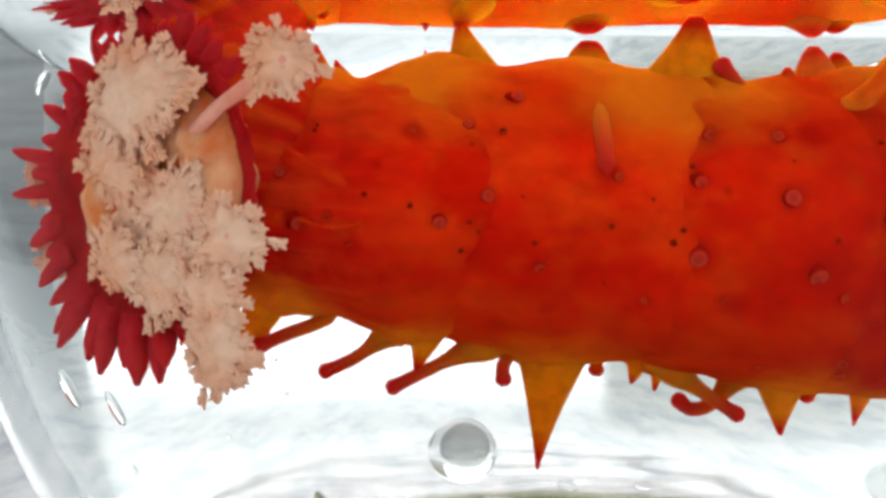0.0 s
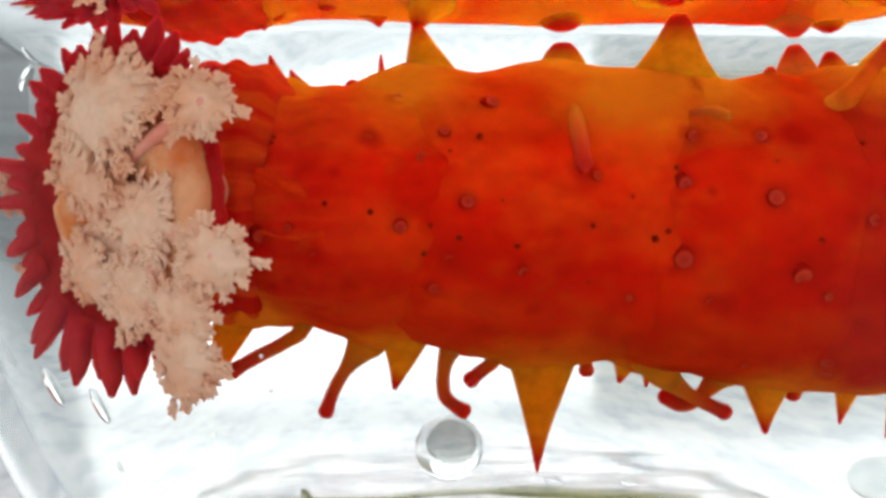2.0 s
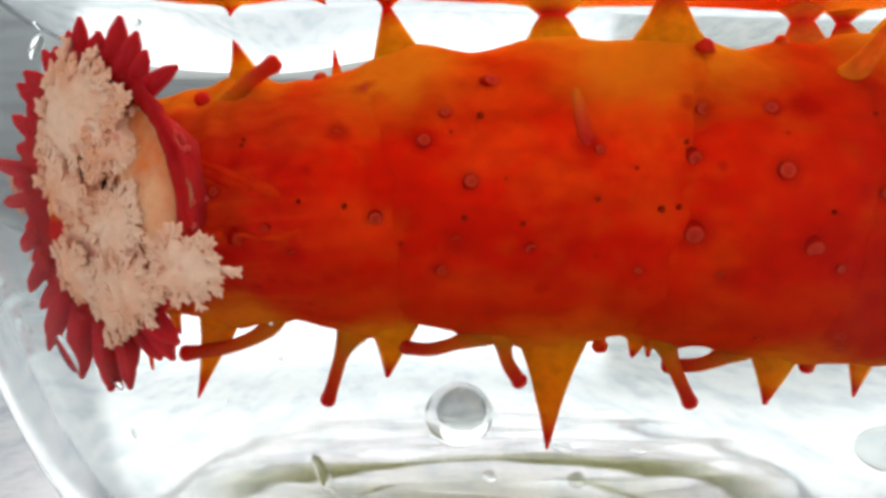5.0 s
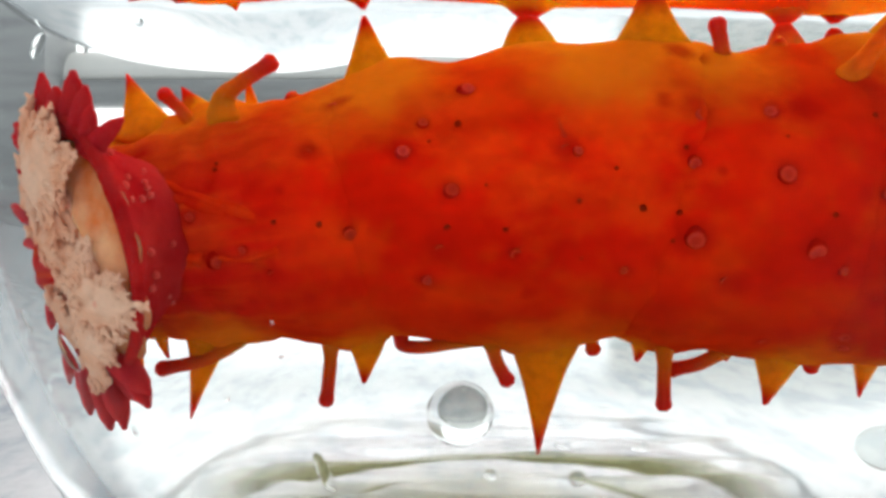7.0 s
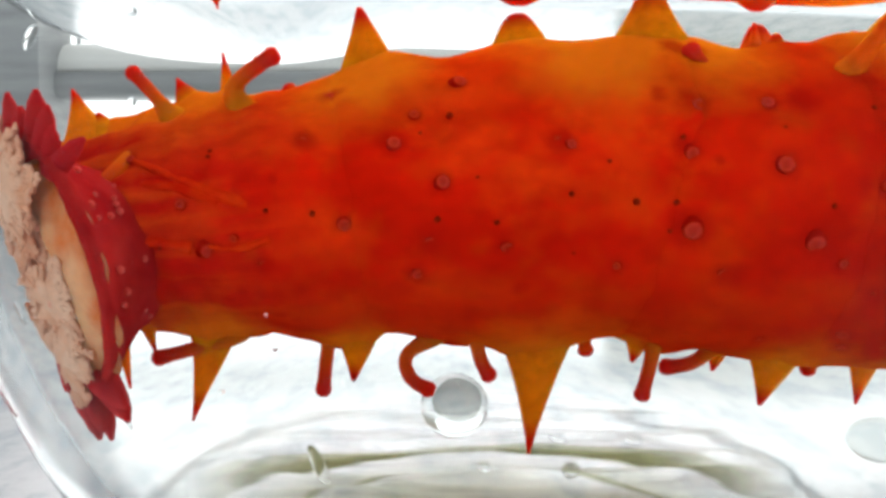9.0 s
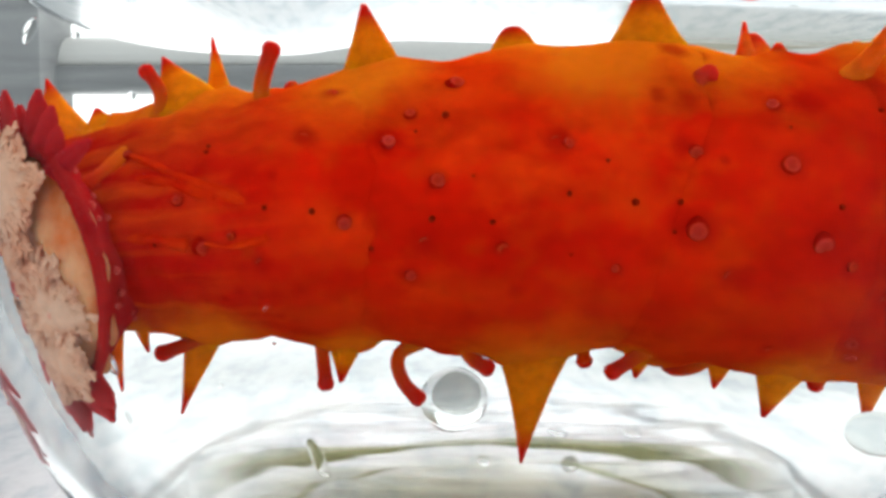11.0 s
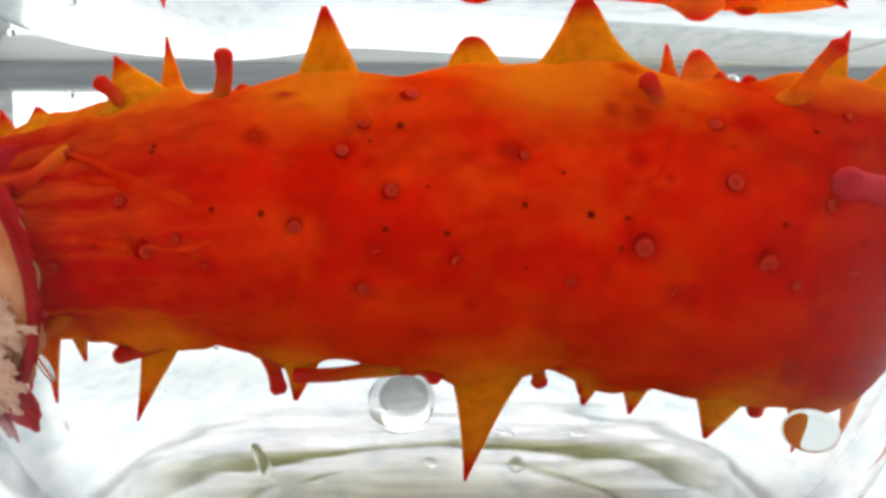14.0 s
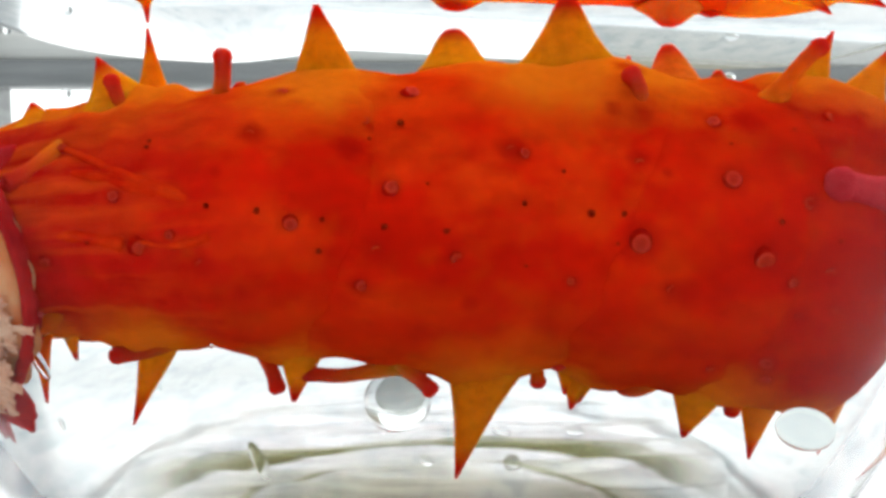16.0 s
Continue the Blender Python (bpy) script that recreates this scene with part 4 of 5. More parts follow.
low_tentacle = tentacle(crown, (2.3, -2.4), (6.2, -5.6, 1.4), 2.3, 48)
tentacle(crown, (0.2, -1.6), (-0.6, -3.8, 1.3), 2.3, 45, 0.3)
tentacle(crown, (1.5, -0.9), (3.4, -1.0, 1.2), 2.5, 49, 0.1)
tentacle(crown, (1.0, -1.2), (0.6, -1.4, 0.9), 2.9, 55, 0.0)
tentacle(crown, (1.2, -2.9), (2.8, -4.8, 1.3), 2.4, 52, 0.1)


# ---- what moves ----
def swing(part, base, rows):
    """Turn a foot about its base: rows of seconds and the way it points."""
    walk(part, [(t, Matrix.LocRotScale(Vector(base) * U, Vector(d).to_track_quat("Z", "Y"), None)) for t, *d in rows])


def crown_pose(x, y, z, turn, dip, spin=0):
    m = in_animal(x, y, z, 90 + dip, 0, -turn)
    return m @ pose(0, 0, 0, 0, 0, spin)


def draw_in(part, way, rows):
    """Pull a tentacle back over the mouth along its stalk, by millimetres, and raise it."""
    d = Vector((*way, 0)).normalized()
    walk(part, [(t, Matrix.Translation((d * -back + Vector((0, 0, up))) * U)) for t, back, up in rows])


def glide(part, base, tip, rows):
    """Shift a spine along and into the body with the stretching skin."""
    turn = (Vector(tip) - Vector(base)).to_track_quat("Z", "Y")
    walk(part, [(t, Matrix.LocRotScale((Vector(base) + Vector((dx, 0, dz))) * U, turn, None)) for t, dx, dz in rows])


def foot_line(points):
    """An evenly spaced curve from the tip of a foot to its root and on into the body wall."""
    (rx, rz), (qx, qz) = points[0], points[1]
    far = (rx + 0.5 * (rx - qx), rz * 0.86)
    ctrl = [Vector(p) for p in (*points[::-1], far, (far[0], far[1] * 0.3))]
    dense = []
    for i in range(len(ctrl) - 1):
        a, b = ctrl[max(i - 1, 0)], ctrl[i]
        c, d = ctrl[i + 1], ctrl[min(i + 2, len(ctrl) - 1)]
        for k in range(12):
            s = k / 12
            dense.append(0.5 * (2 * b + (c - a) * s + (2 * a - 5 * b + 4 * c - d) * s * s + (3 * b - a - 3 * c + d) * s ** 3))
    return dense


def bend(foot, rows):
    """Lay a foot's joints along a curve at each time: rows of seconds, depth and points from root to tip."""
    joints, step = foot
    laid = []
    for t, y, *points in rows:
        line, chain, left = foot_line(points), [], 0.0
        for p, q in zip(line, line[1:]):
            span = (q - p).length
            while left <= span:
                chain.append(p.lerp(q, left / max(span, 1e-6)))
                left += step
            left -= span
        while len(chain) < len(joints) + 1:
            chain.append(2 * chain[-1] - chain[-2])
        laid.append((t, y, chain))
    both = []
    for (t0, y0, a), (t1, y1, b) in zip(laid, laid[1:]):
        both.append((t0, y0, a))
        if t1 - t0 > 0.9:
            both.append(((t0 + t1) / 2, (y0 + y1) / 2, [p.lerp(q, 0.5) for p, q in zip(a, b)]))
    both.append(laid[-1])
    for k, joint in enumerate(joints):
        keys = []
        for t, y, chain in both:
            d = (chain[k] - chain[k + 1]).normalized()
            m = Matrix(((d.y, 0, d.x), (0, 1, 0), (-d.x, 0, d.y))).to_4x4()
            m.translation = Vector((chain[k].x, y, chain[k].y)) * U
            keys.append((t, m))
        walk(joint, keys)


def motions():
    walk(water, [(t, mm_pose(0, 0, z, 0, tilt)) for t, z, tilt in (
        (0, 0, 0), (1, 0, 0), (2, -0.1, 0), (3, -0.4, 0.1), (4, -0.7, 0.5), (6.5, -0.95, 1.2), (7, -1.0, 1.2), (8.5, -1.0, 1.3),
        (11, -0.9, 1.8), (12, -1.05, 2.2), (13, -1.35, 2.4), (14, -1.5, 2.6), (15, -1.7, 2.6), (16, -1.9, 2.6))])
    walk(fore, [
        (0, in_animal(6.6, -3, 22, 4, 5.4)),
        (1, in_animal(6.4, -3, 21.8, 3.4, 3.9)),
        (2, in_animal(6.3, -3, 21.6, 2.9, 2.3)),
        (3, in_animal(6.25, -3, 21.4, 2.3, 1.4)),
        (4, in_animal(6.2, -3, 21.2, 1.7, 0.6)),
        (6.5, in_animal(5.3, -3, 20.6, 0.3, -2.8)),
        (7, in_animal(5, -3, 20.5, 0, -3.4)),
        (8.5, in_animal(4.9, -3.38, 20.3, -1.3, -3)),
        (11, in_animal(4.7, -4.5, 19.38, -5.4, -2.3)),
        (12.5, in_animal(4.9, -5, 18.75, -7.2, -1.9)),
        (14, in_animal(5.2, -5.38, 18.48, -8.5, -1.6)),
        (15, in_animal(5.3, -5.5, 18.46, -9, -1.4)),
        (16, in_animal(5.4, -5.5, 18.45, -9, -1.1)),
    ])
    walk(rear, [
        (0, in_animal(20, -3, 20.7, 0, 5.1)),
        (1, in_animal(20, -3, 20.65, 0, 4.7)),
        (2, in_animal(20, -3, 20.6, 0, 4.3)),
        (3, in_animal(20, -3, 20.55, 0, 3.9)),
        (4, in_animal(20, -3, 20.5, 0, 3.4)),
        (6.5, in_animal(20, -3, 20.25, 0, 2)),
        (7, in_animal(20, -3, 20.2, 0, 1.7)),
        (8.5, in_animal(20, -3.38, 20, -1.8, 2.2)),
        (11, in_animal(20, -4.5, 18.78, -7.2, 3)),
        (12.5, in_animal(20, -5, 17.95, -9.6, 3.5)),
        (14, in_animal(20, -5.38, 17.35, -11.4, 3.9)),
        (15, in_animal(20, -5.5, 17.35, -12, 4.3)),
        (16, in_animal(20, -5.5, 17.35, -12, 4.6)),
    ])
    walk(tail, [
        (0, in_animal(26.4, -3, 20.2, 0, 5.1)),
        (1, in_animal(26.4, -3, 20.15, 0, 4.7)),
        (2, in_animal(26.4, -3, 20.1, 0, 4.2)),
        (3, in_animal(26.4, -3, 20.05, 0, 3.7)),
        (4, in_animal(26.4, -3, 20, 0, 3.2)),
        (6.5, in_animal(26.4, -3, 19.92, 0, 2)),
        (7, in_animal(26.4, -3, 19.9, 0, 1.7)),
        (8.5, in_animal(26.4, -3.38, 19.6, -1.8, 2.6)),
        (11, in_animal(26.4, -4.5, 18.28, -7.2, 4)),
        (12.5, in_animal(26.4, -5, 17.35, -9.6, 4.9)),
        (14, in_animal(26.1, -5.38, 16.75, -11.4, 5.7)),
        (15, in_animal(25.7, -5.5, 16.70, -12, 6.3)),
        (16, in_animal(25.0, -5.5, 16.65, -12, 6.8)),
    ])
    walk(neck, [
        (0, in_animal(-5.2, -4, 22.6, 0, 4.6)),
        (1, in_animal(-5.5, -3.88, 22.25, 0, 2.9)),
        (2, in_animal(-6.6, -3.75, 21.9, 0, 1.1)),
        (3, in_animal(-7.1, -3.62, 21.4, 0, -0.6)),
        (4, in_animal(-7.8, -3.5, 20.9, 0, -2.3)),
        (6.5, in_animal(-9.7, -3.08, 19.2, 0, -6.3)),
        (7, in_animal(-10, -3, 19, 0, -7.1)),
        (8.5, in_animal(-9.9, -3.5, 19, -1.5, -6.2)),
        (11, in_animal(-9.6, -5, 18.6, -4, -5.0)),
        (12.5, in_animal(-9.2, -5.45, 18.45, -4.9, -4.6)),
        (14, in_animal(-9.11, -5.9, 18.45, -5.8, -4.1)),
        (15, in_animal(-9.06, -6.2, 18.45, -6.4, -3.8)),
        (16, in_animal(-9, -6.5, 18.45, -7, -3.5)),
    ])
    walk(nape, [
        (0, in_animal(-12.8, -4.8, 25.3, 0, 6)),
        (0.5, in_animal(-13.0, -4.8, 25.2, 0, 6)),
        (1, in_animal(-13.2, -4.7, 25.0, 0, 6)),
        (1.5, in_animal(-13.2, -4.5, 24.5, 0, 5)),
        (2, in_animal(-12.4, -4.1, 22.9, 0, 3)),
        (2.5, in_animal(-9.5, -3.8, 21.7, 0, 1)),
        (3, in_animal(-5.0, -3.5, 21.4, 0, 0)),
        (4, in_animal(1.0, -3.2, 21.1, 0, 0)),
        (6.5, in_animal(5.0, -3.0, 20.6)),
        (8.5, in_animal(5.0, -3.4, 20.3)),
        (11, in_animal(5.0, -4.5, 19.5)),
        (16, in_animal(5.4, -5.5, 18.7)),
    ])
    walk(crown, [
        (0, crown_pose(-16.3, -10.5, 22.9, 29, 0)),
        (1, crown_pose(-16.7, -10.5, 22.5, 29, 0)),
        (2, crown_pose(-17.0, -10.5, 22.1, 30, 1)),
        (3, crown_pose(-17.3, -10.5, 21.5, 31, 2)),
        (4, crown_pose(-17.9, -10.3, 21.1, 32, 4)),
        (6.5, crown_pose(-20, -9.5, 18.3, 45, 8)),
        (7, crown_pose(-20.3, -9.3, 17.5, 47, 10)),
        (8.5, crown_pose(-21.2, -9, 16.3, 50, 13)),
        (11, crown_pose(-22.3, -9, 15.8, 42, 9)),
        (12.5, crown_pose(-23.2, -9, 15.7, 38, 8)),
        (14, crown_pose(-23.3, -9, 15.6, 36, 8)),
        (16, crown_pose(-23.3, -9, 15.5, 36, 8)),
    ])
    swing(spine_above, (6.8, 0.0, 7.1), [
        (0, -0.315, 0.000, 0.949),
        (1, -0.274, -0.000, 0.962),
        (2, -0.264, 0.000, 0.964),
        (3, -0.333, 0.000, 0.943),
        (4, -0.256, 0.000, 0.967),
        (6.5, -0.029, 0.000, 1.000),
        (7, -0.004, 0.000, 1.000),
        (8.5, -0.009, -0.060, 0.998),
        (11, -0.014, -0.164, 0.986),
        (12.5, 0.047, -0.208, 0.977),
        (14, 0.064, -0.252, 0.966),
        (15, -0.004, -0.275, 0.962),
        (16, -0.020, -0.296, 0.955),
    ])
    swing(spine_below, (1.3, 0.0, -7.7), [
        (0, -0.065, -0.132, -0.989),
        (1, -0.035, -0.112, -0.993),
        (2, -0.032, -0.095, -0.995),
        (3, -0.024, -0.076, -0.997),
        (4, -0.034, -0.056, -0.998),
        (6.5, -0.124, -0.010, -0.992),
        (7, -0.112, 0.000, -0.994),
        (8.5, -0.093, 0.042, -0.995),
        (11, -0.108, 0.174, -0.979),
        (12.5, -0.142, 0.231, -0.963),
        (14, -0.167, 0.268, -0.949),
        (15, -0.194, 0.284, -0.939),
        (16, -0.213, 0.285, -0.935),
    ])
    swing(spine_behind, (-4.3, 0.0, -8.6), [
        (0, 0.102, 0.000, -0.995),
        (1, 0.120, 0.000, -0.993),
        (2, 0.068, 0.000, -0.998),
        (3, -0.008, 0.000, -1.000),
        (4, -0.064, 0.000, -0.998),
        (6.5, -0.178, 0.000, -0.984),
        (7, -0.194, 0.000, -0.981),
        (8.5, -0.184, 0.086, -0.979),
        (11, -0.156, 0.338, -0.928),
        (12.5, -0.096, 0.435, -0.895),
        (14, -0.081, 0.511, -0.856),
        (15, -0.045, 0.536, -0.843),
        (16, -0.049, 0.536, -0.843),
    ])
    bend(foot_front, [
        (0, -1, (-1.9, -7.7), (-3.6, -8.5), (-5.3, -9.4)),
        (0.5, -1, (-1.0, -7.4), (-3.5, -8.6), (-4.3, -9.8), (-3.7, -10.8)),
        (1, -1, (-1.5, -7.7), (-3.3, -9.0), (-3.9, -10.5), (-4.0, -11.7)),
        (1.5, -1, (-1.5, -7.8), (-3.3, -9.0), (-4.5, -10.1)),
        (3, -1, (-0.1, -7.9), (-3.9, -9.6), (-7.2, -10.1)),
        (4, -1, (-2.7, -8.4), (-4.9, -9.0), (-7.3, -9.2)),
        (6.5, -1, (-3.5, -6.8), (-5.7, -8.0), (-8.7, -8.3)),
        (8.5, -1, (-3.5, -7.4), (-5.8, -7.8), (-8.1, -8.1)),
        (11, -1, (-3.3, -6.5), (-5.5, -7.2), (-7.3, -7.7)),
        (13, -1, (-2.4, -6.3), (-4.4, -6.9), (-6.3, -7.3)),
        (16, -1, (-2.6, -6.8), (-4.4, -7.3), (-5.9, -7.4)),
    ])
    bend(foot_long, [
        (0, -0.5, (-9.4, -8.7), (-11.2, -10.4), (-13.1, -11.5)),
        (0.5, -0.5, (-9.4, -8.3), (-10.9, -10.0), (-12.3, -11.4)),
        (1, -0.5, (-9.6, -8.2), (-11.2, -10.2), (-11.8, -12.0)),
        (1.5, -0.5, (-9.8, -8.4), (-11.4, -10.7), (-12.0, -12.7)),
        (3, -0.5, (-10.5, -8.5), (-11.7, -10.9), (-13.2, -13.8)),
        (4, -0.5, (-10.6, -8.7), (-12.1, -10.7), (-13.3, -13.6)),
        (6.5, -0.5, (-12.5, -8.0), (-12.7, -10.2), (-13.1, -12.2)),
        (8.5, -0.5, (-11.8, -8.3), (-12.2, -10.1), (-12.5, -11.7)),
        (11, -0.5, (-11.8, -7.7), (-11.7, -9.2), (-11.6, -10.6)),
        (12.5, -0.5, (-12.1, -6.8), (-11.5, -8.5), (-11.2, -9.9)),
        (13, -0.5, (-12.0, -6.9), (-11.4, -8.4), (-11.2, -9.6)),
        (14.5, -0.5, (-12.2, -7.4), (-11.6, -8.5), (-11.3, -9.6)),
        (16, -0.5, (-12.0, -7.7), (-11.5, -8.7), (-11.2, -9.7)),
    ])
    bend(foot_curled, [
        (0, -1, (-2.8, -8.3), (-5.5, -10.0), (-8.7, -12.0)),
        (0.5, -1, (-3.4, -8.1), (-5.7, -10.0), (-6.9, -11.4), (-6.9, -12.6)),
        (1, -1, (-4.4, -7.8), (-5.1, -9.8), (-5.0, -11.8), (-3.7, -12.8)),
        (1.5, -1, (-4.3, -8.1), (-4.9, -9.9), (-4.6, -11.9), (-3.0, -12.5)),
        (3, -1, (-4.8, -8.1), (-5.3, -10.0), (-5.5, -11.8), (-5.2, -12.8)),
        (4, -1, (-2.9, -8.7), (-5.1, -9.7), (-6.8, -10.3), (-8.6, -10.2)),
        (6.5, -1, (-3.9, -8.5), (-6.1, -9.0), (-8.0, -8.9), (-8.2, -8.3)),
        (7.5, -1, (-3.3, -8.3), (-5.7, -8.8), (-7.5, -8.7), (-7.7, -8.1)),
        (8, -1, (-5.1, -8.3), (-6.8, -9.0), (-6.8, -10.4), (-5.3, -11.1)),
        (8.5, -1, (-5.3, -8.4), (-7.0, -9.6), (-6.8, -11.0), (-5.6, -11.7)),
        (11, -1, (-5.7, -8.0), (-7.1, -9.0), (-6.9, -10.5), (-6.0, -11.6)),
        (12, -1, (-6.3, -8.1), (-8.6, -8.8), (-10.6, -9.6)),
        (13, -1, (-4.5, -8.1), (-7.2, -8.3), (-10.1, -8.8)),
        (14.5, -1, (-5.4, -8.7), (-7.7, -9.1), (-9.9, -8.9)),
        (16, -1, (-4.9, -8.6), (-7.2, -9.1), (-9.6, -8.9)),
    ])
    bend(foot_short, [
        (0, -1.5, (-1.2, -8.4), (-1.9, -9.8), (-1.8, -10.7)),
        (0.5, -1.5, (-1.0, -8.5), (-1.8, -9.4), (-2.0, -10.8)),
        (1, -1.5, (-1.2, -8.6), (-2.0, -9.5), (-2.8, -10.5)),
        (1.5, -1.5, (-1.1, -8.8), (-2.3, -9.6), (-3.4, -10.3)),
        (2.3, -1.5, (-1.8, -8.7), (-2.4, -9.8), (-2.9, -10.8)),
        (3, -1.5, (-2.0, -8.4), (-1.9, -10.3), (-0.8, -11.9)),
        (4, -1.5, (-1.9, -8.8), (-1.8, -10.6), (-1.0, -12.0)),
        (6.5, -1.5, (-2.5, -8.5), (-1.9, -10.2), (-1.2, -11.2)),
        (8, -1.5, (-2.0, -8.3), (-2.2, -9.9), (-2.2, -11.2)),
        (8.5, -1.5, (-2.4, -8.3), (-2.4, -9.9), (-2.1, -11.1)),
        (11, -1.5, (-3.2, -8.3), (-2.7, -9.3), (-1.8, -9.9)),
        (12.5, -1.5, (-3.2, -7.7), (-2.6, -8.8), (-1.7, -9.3)),
        (13, -1.5, (-3.4, -7.8), (-2.7, -8.4), (-2.0, -8.9)),
        (16, -1.5, (-3.8, -8.7), (-3.0, -9.3), (-2.3, -10.0)),
    ])
    bend(foot_crossing, [
        (0, -1.2, (-5.3, -8.8), (-3.1, -10.2), (-0.7, -11.5)),
        (1.5, -1.2, (-5.2, -8.9), (-2.9, -10.5), (-0.6, -11.5)),
        (3, -1.2, (-5.3, -9.0), (-3.2, -10.6), (-0.9, -11.4)),
        (4, -1.2, (-5.2, -9.5), (-3.8, -11.0), (-2.0, -12.3)),
        (5.2, -1.2, (-5.4, -9.2), (-4.7, -11.0), (-3.9, -12.8)),
        (6.5, -1.2, (-5.6, -8.5), (-5.5, -10.5), (-5.3, -12.8)),
        (8.5, -1.2, (-6.0, -8.6), (-6.0, -10.5), (-6.1, -12.5)),
        (9.7, -1.2, (-6.2, -8.5), (-6.8, -10.1), (-7.6, -11.7)),
        (11, -1.2, (-6.1, -8.3), (-7.5, -9.2), (-8.8, -10.1)),
        (12.5, -1.2, (-6.8, -8.1), (-7.8, -8.3), (-8.9, -8.4)),
        (13, -1.2, (-6.5, -7.8), (-7.5, -7.9), (-8.8, -8.0)),
        (16, -1.2, (-6.6, -7.8), (-7.8, -8.0), (-8.7, -8.3)),
    ])
    bend(foot_looped, [
        (0, 0.4, (-0.5, -9.3), (-1.8, -11.2), (-3.1, -11.7), (-3.9, -11.2)),
        (1.5, 0.4, (-0.5, -9.4), (-2.0, -11.2), (-3.1, -11.6), (-3.9, -11.1)),
        (3, 0.4, (-0.8, -9.3), (-2.1, -11.0), (-3.2, -11.3), (-4.1, -10.9)),
        (4, 0.4, (-0.2, -9.6), (-2.3, -10.8), (-4.6, -10.8)),
        (6.5, 0.4, (-1.1, -9.2), (-2.7, -10.3), (-4.7, -10.8)),
        (8.5, 0.4, (-1.6, -9.0), (-3.0, -10.3), (-4.8, -10.8)),
        (11, 0.4, (-2.0, -8.5), (-3.4, -9.6), (-4.8, -9.8), (-5.2, -9.2)),
        (12.5, 0.4, (-2.0, -9.0), (-3.7, -9.6), (-4.8, -9.4), (-5.0, -8.5)),
        (13, 0.4, (-2.2, -8.2), (-3.6, -9.3), (-4.7, -9.0), (-5.0, -8.5)),
        (14.5, 0.4, (-2.9, -8.9), (-3.6, -9.1), (-4.4, -8.8), (-4.8, -8.2)),
        (16, 0.4, (-2.7, -9.2), (-3.9, -9.6), (-4.7, -9.2), (-5.1, -8.6)),
    ])
    bend(foot_upper, [
        (0, -4.5, (-1.9, 5.9), (-3.2, 7.6), (-4.6, 9.2)),
        (0.6, -5.5, (-2.6, 6.0), (-4.2, 7.0), (-5.6, 7.7)),
        (1.5, -6.6, (-4.5, 6.2), (-5.9, 5.9), (-6.4, 4.8)),
        (3, -6.6, (-4.6, 5.6), (-6.1, 5.4), (-6.7, 4.8)),
        (4, -5, (-3.2, 6.1), (-4.6, 6.8), (-6.0, 7.6)),
        (5.2, -4.5, (-3.2, 5.2), (-4.1, 7.1), (-5.0, 8.8)),
        (6.5, -4, (-2.9, 5.1), (-3.4, 8.0), (-3.7, 10.6)),
        (8, -4.5, (-3.6, 6.0), (-4.7, 7.6), (-5.7, 9.0)),
        (8.5, -5, (-4.1, 6.3), (-4.9, 7.4), (-5.9, 8.4)),
        (11, -6.6, (-5.8, 5.2), (-5.8, 6.3), (-5.3, 6.6)),
        (12.5, -7, (-4.8, 6.6), (-5.0, 6.9), (-5.2, 7.2)),
        (16, -7, (-6.2, 6.8), (-6.4, 7.0), (-6.6, 7.3)),
    ])
    bend(foot_nape, [
        (0, -3.5, (-4.4, 2.9), (-4.1, 3.8), (-3.7, 4.5)),
        (3, -3, (-5.0, 5.2), (-3.9, 6.4), (-2.6, 7.4)),
        (4, -3, (-4.4, 5.4), (-3.1, 6.7), (-1.7, 7.6)),
        (6.5, -3, (-2.4, 5.8), (-1.7, 7.8), (1.0, 9.5)),
        (8, -3, (-1.2, 6.0), (-2.0, 8.1), (-0.6, 8.8), (1.4, 9.4)),
        (8.5, -3, (-0.7, 5.8), (-1.5, 7.7), (-0.4, 8.6), (1.4, 9.2)),
        (11, -3, (0.8, 5.4), (0.4, 7.1), (1.2, 9.4)),
        (12.5, -3, (1.2, 6.0), (1.4, 7.8), (1.5, 9.4)),
        (13, -3, (0.7, 6.4), (1.2, 8.0), (1.2, 9.2)),
        (16, -3, (0.7, 5.8), (1.2, 7.3), (1.3, 8.8)),
    ])
    bend(foot_brow, [
        (0, -3, (-6.4, 2.5), (-6.8, 3.3), (-7.1, 4.0)),
        (4, -3, (-4.7, 4.1), (-5.0, 5.1), (-5.2, 5.9)),
        (6.5, -2.5, (-2.6, 5.4), (-3.8, 6.7), (-4.9, 7.5)),
        (7.5, -2.5, (-4.1, 5.2), (-5.2, 7.2), (-6.2, 9.5)),
        (8.5, -2.5, (-3.5, 5.0), (-5.5, 7.2), (-7.2, 9.3)),
        (11, -2.5, (-5.9, 5.3), (-5.6, 7.6), (-6.3, 8.9)),
        (13, -2.5, (-4.5, 5.6), (-4.9, 7.2), (-6.1, 8.2)),
        (16, -2.5, (-4.0, 4.5), (-4.5, 6.3), (-5.0, 7.9)),
    ])
    glide(spine_front, (-12.2, -0.3, 4.4), (-13.3, -0.6, 9.2), [(0, 9.9, 0.3), (3, 9.9, 0.3), (4, 10.7, 0.5), (6.5, 6.3, 2.2), (7.5, 3.7, 0.2), (8.5, 2.2, -0.1), (11, 0.1, 0.4), (13, 1.2, -1.1), (16, -0.6, -2.0)])
    glide(spine_nape, (-4.1, -0.4, 5.4), (-6.0, -0.7, 9.8), [(0, 3.9, -1.3), (3, 3.9, -1.3), (4, 4.8, -2.1), (6.5, 1.0, -0.6), (8.5, 1.0, -0.9), (11, 0.1, 0.4), (13, 0.6, 0.4), (16, -0.4, 0.1)])
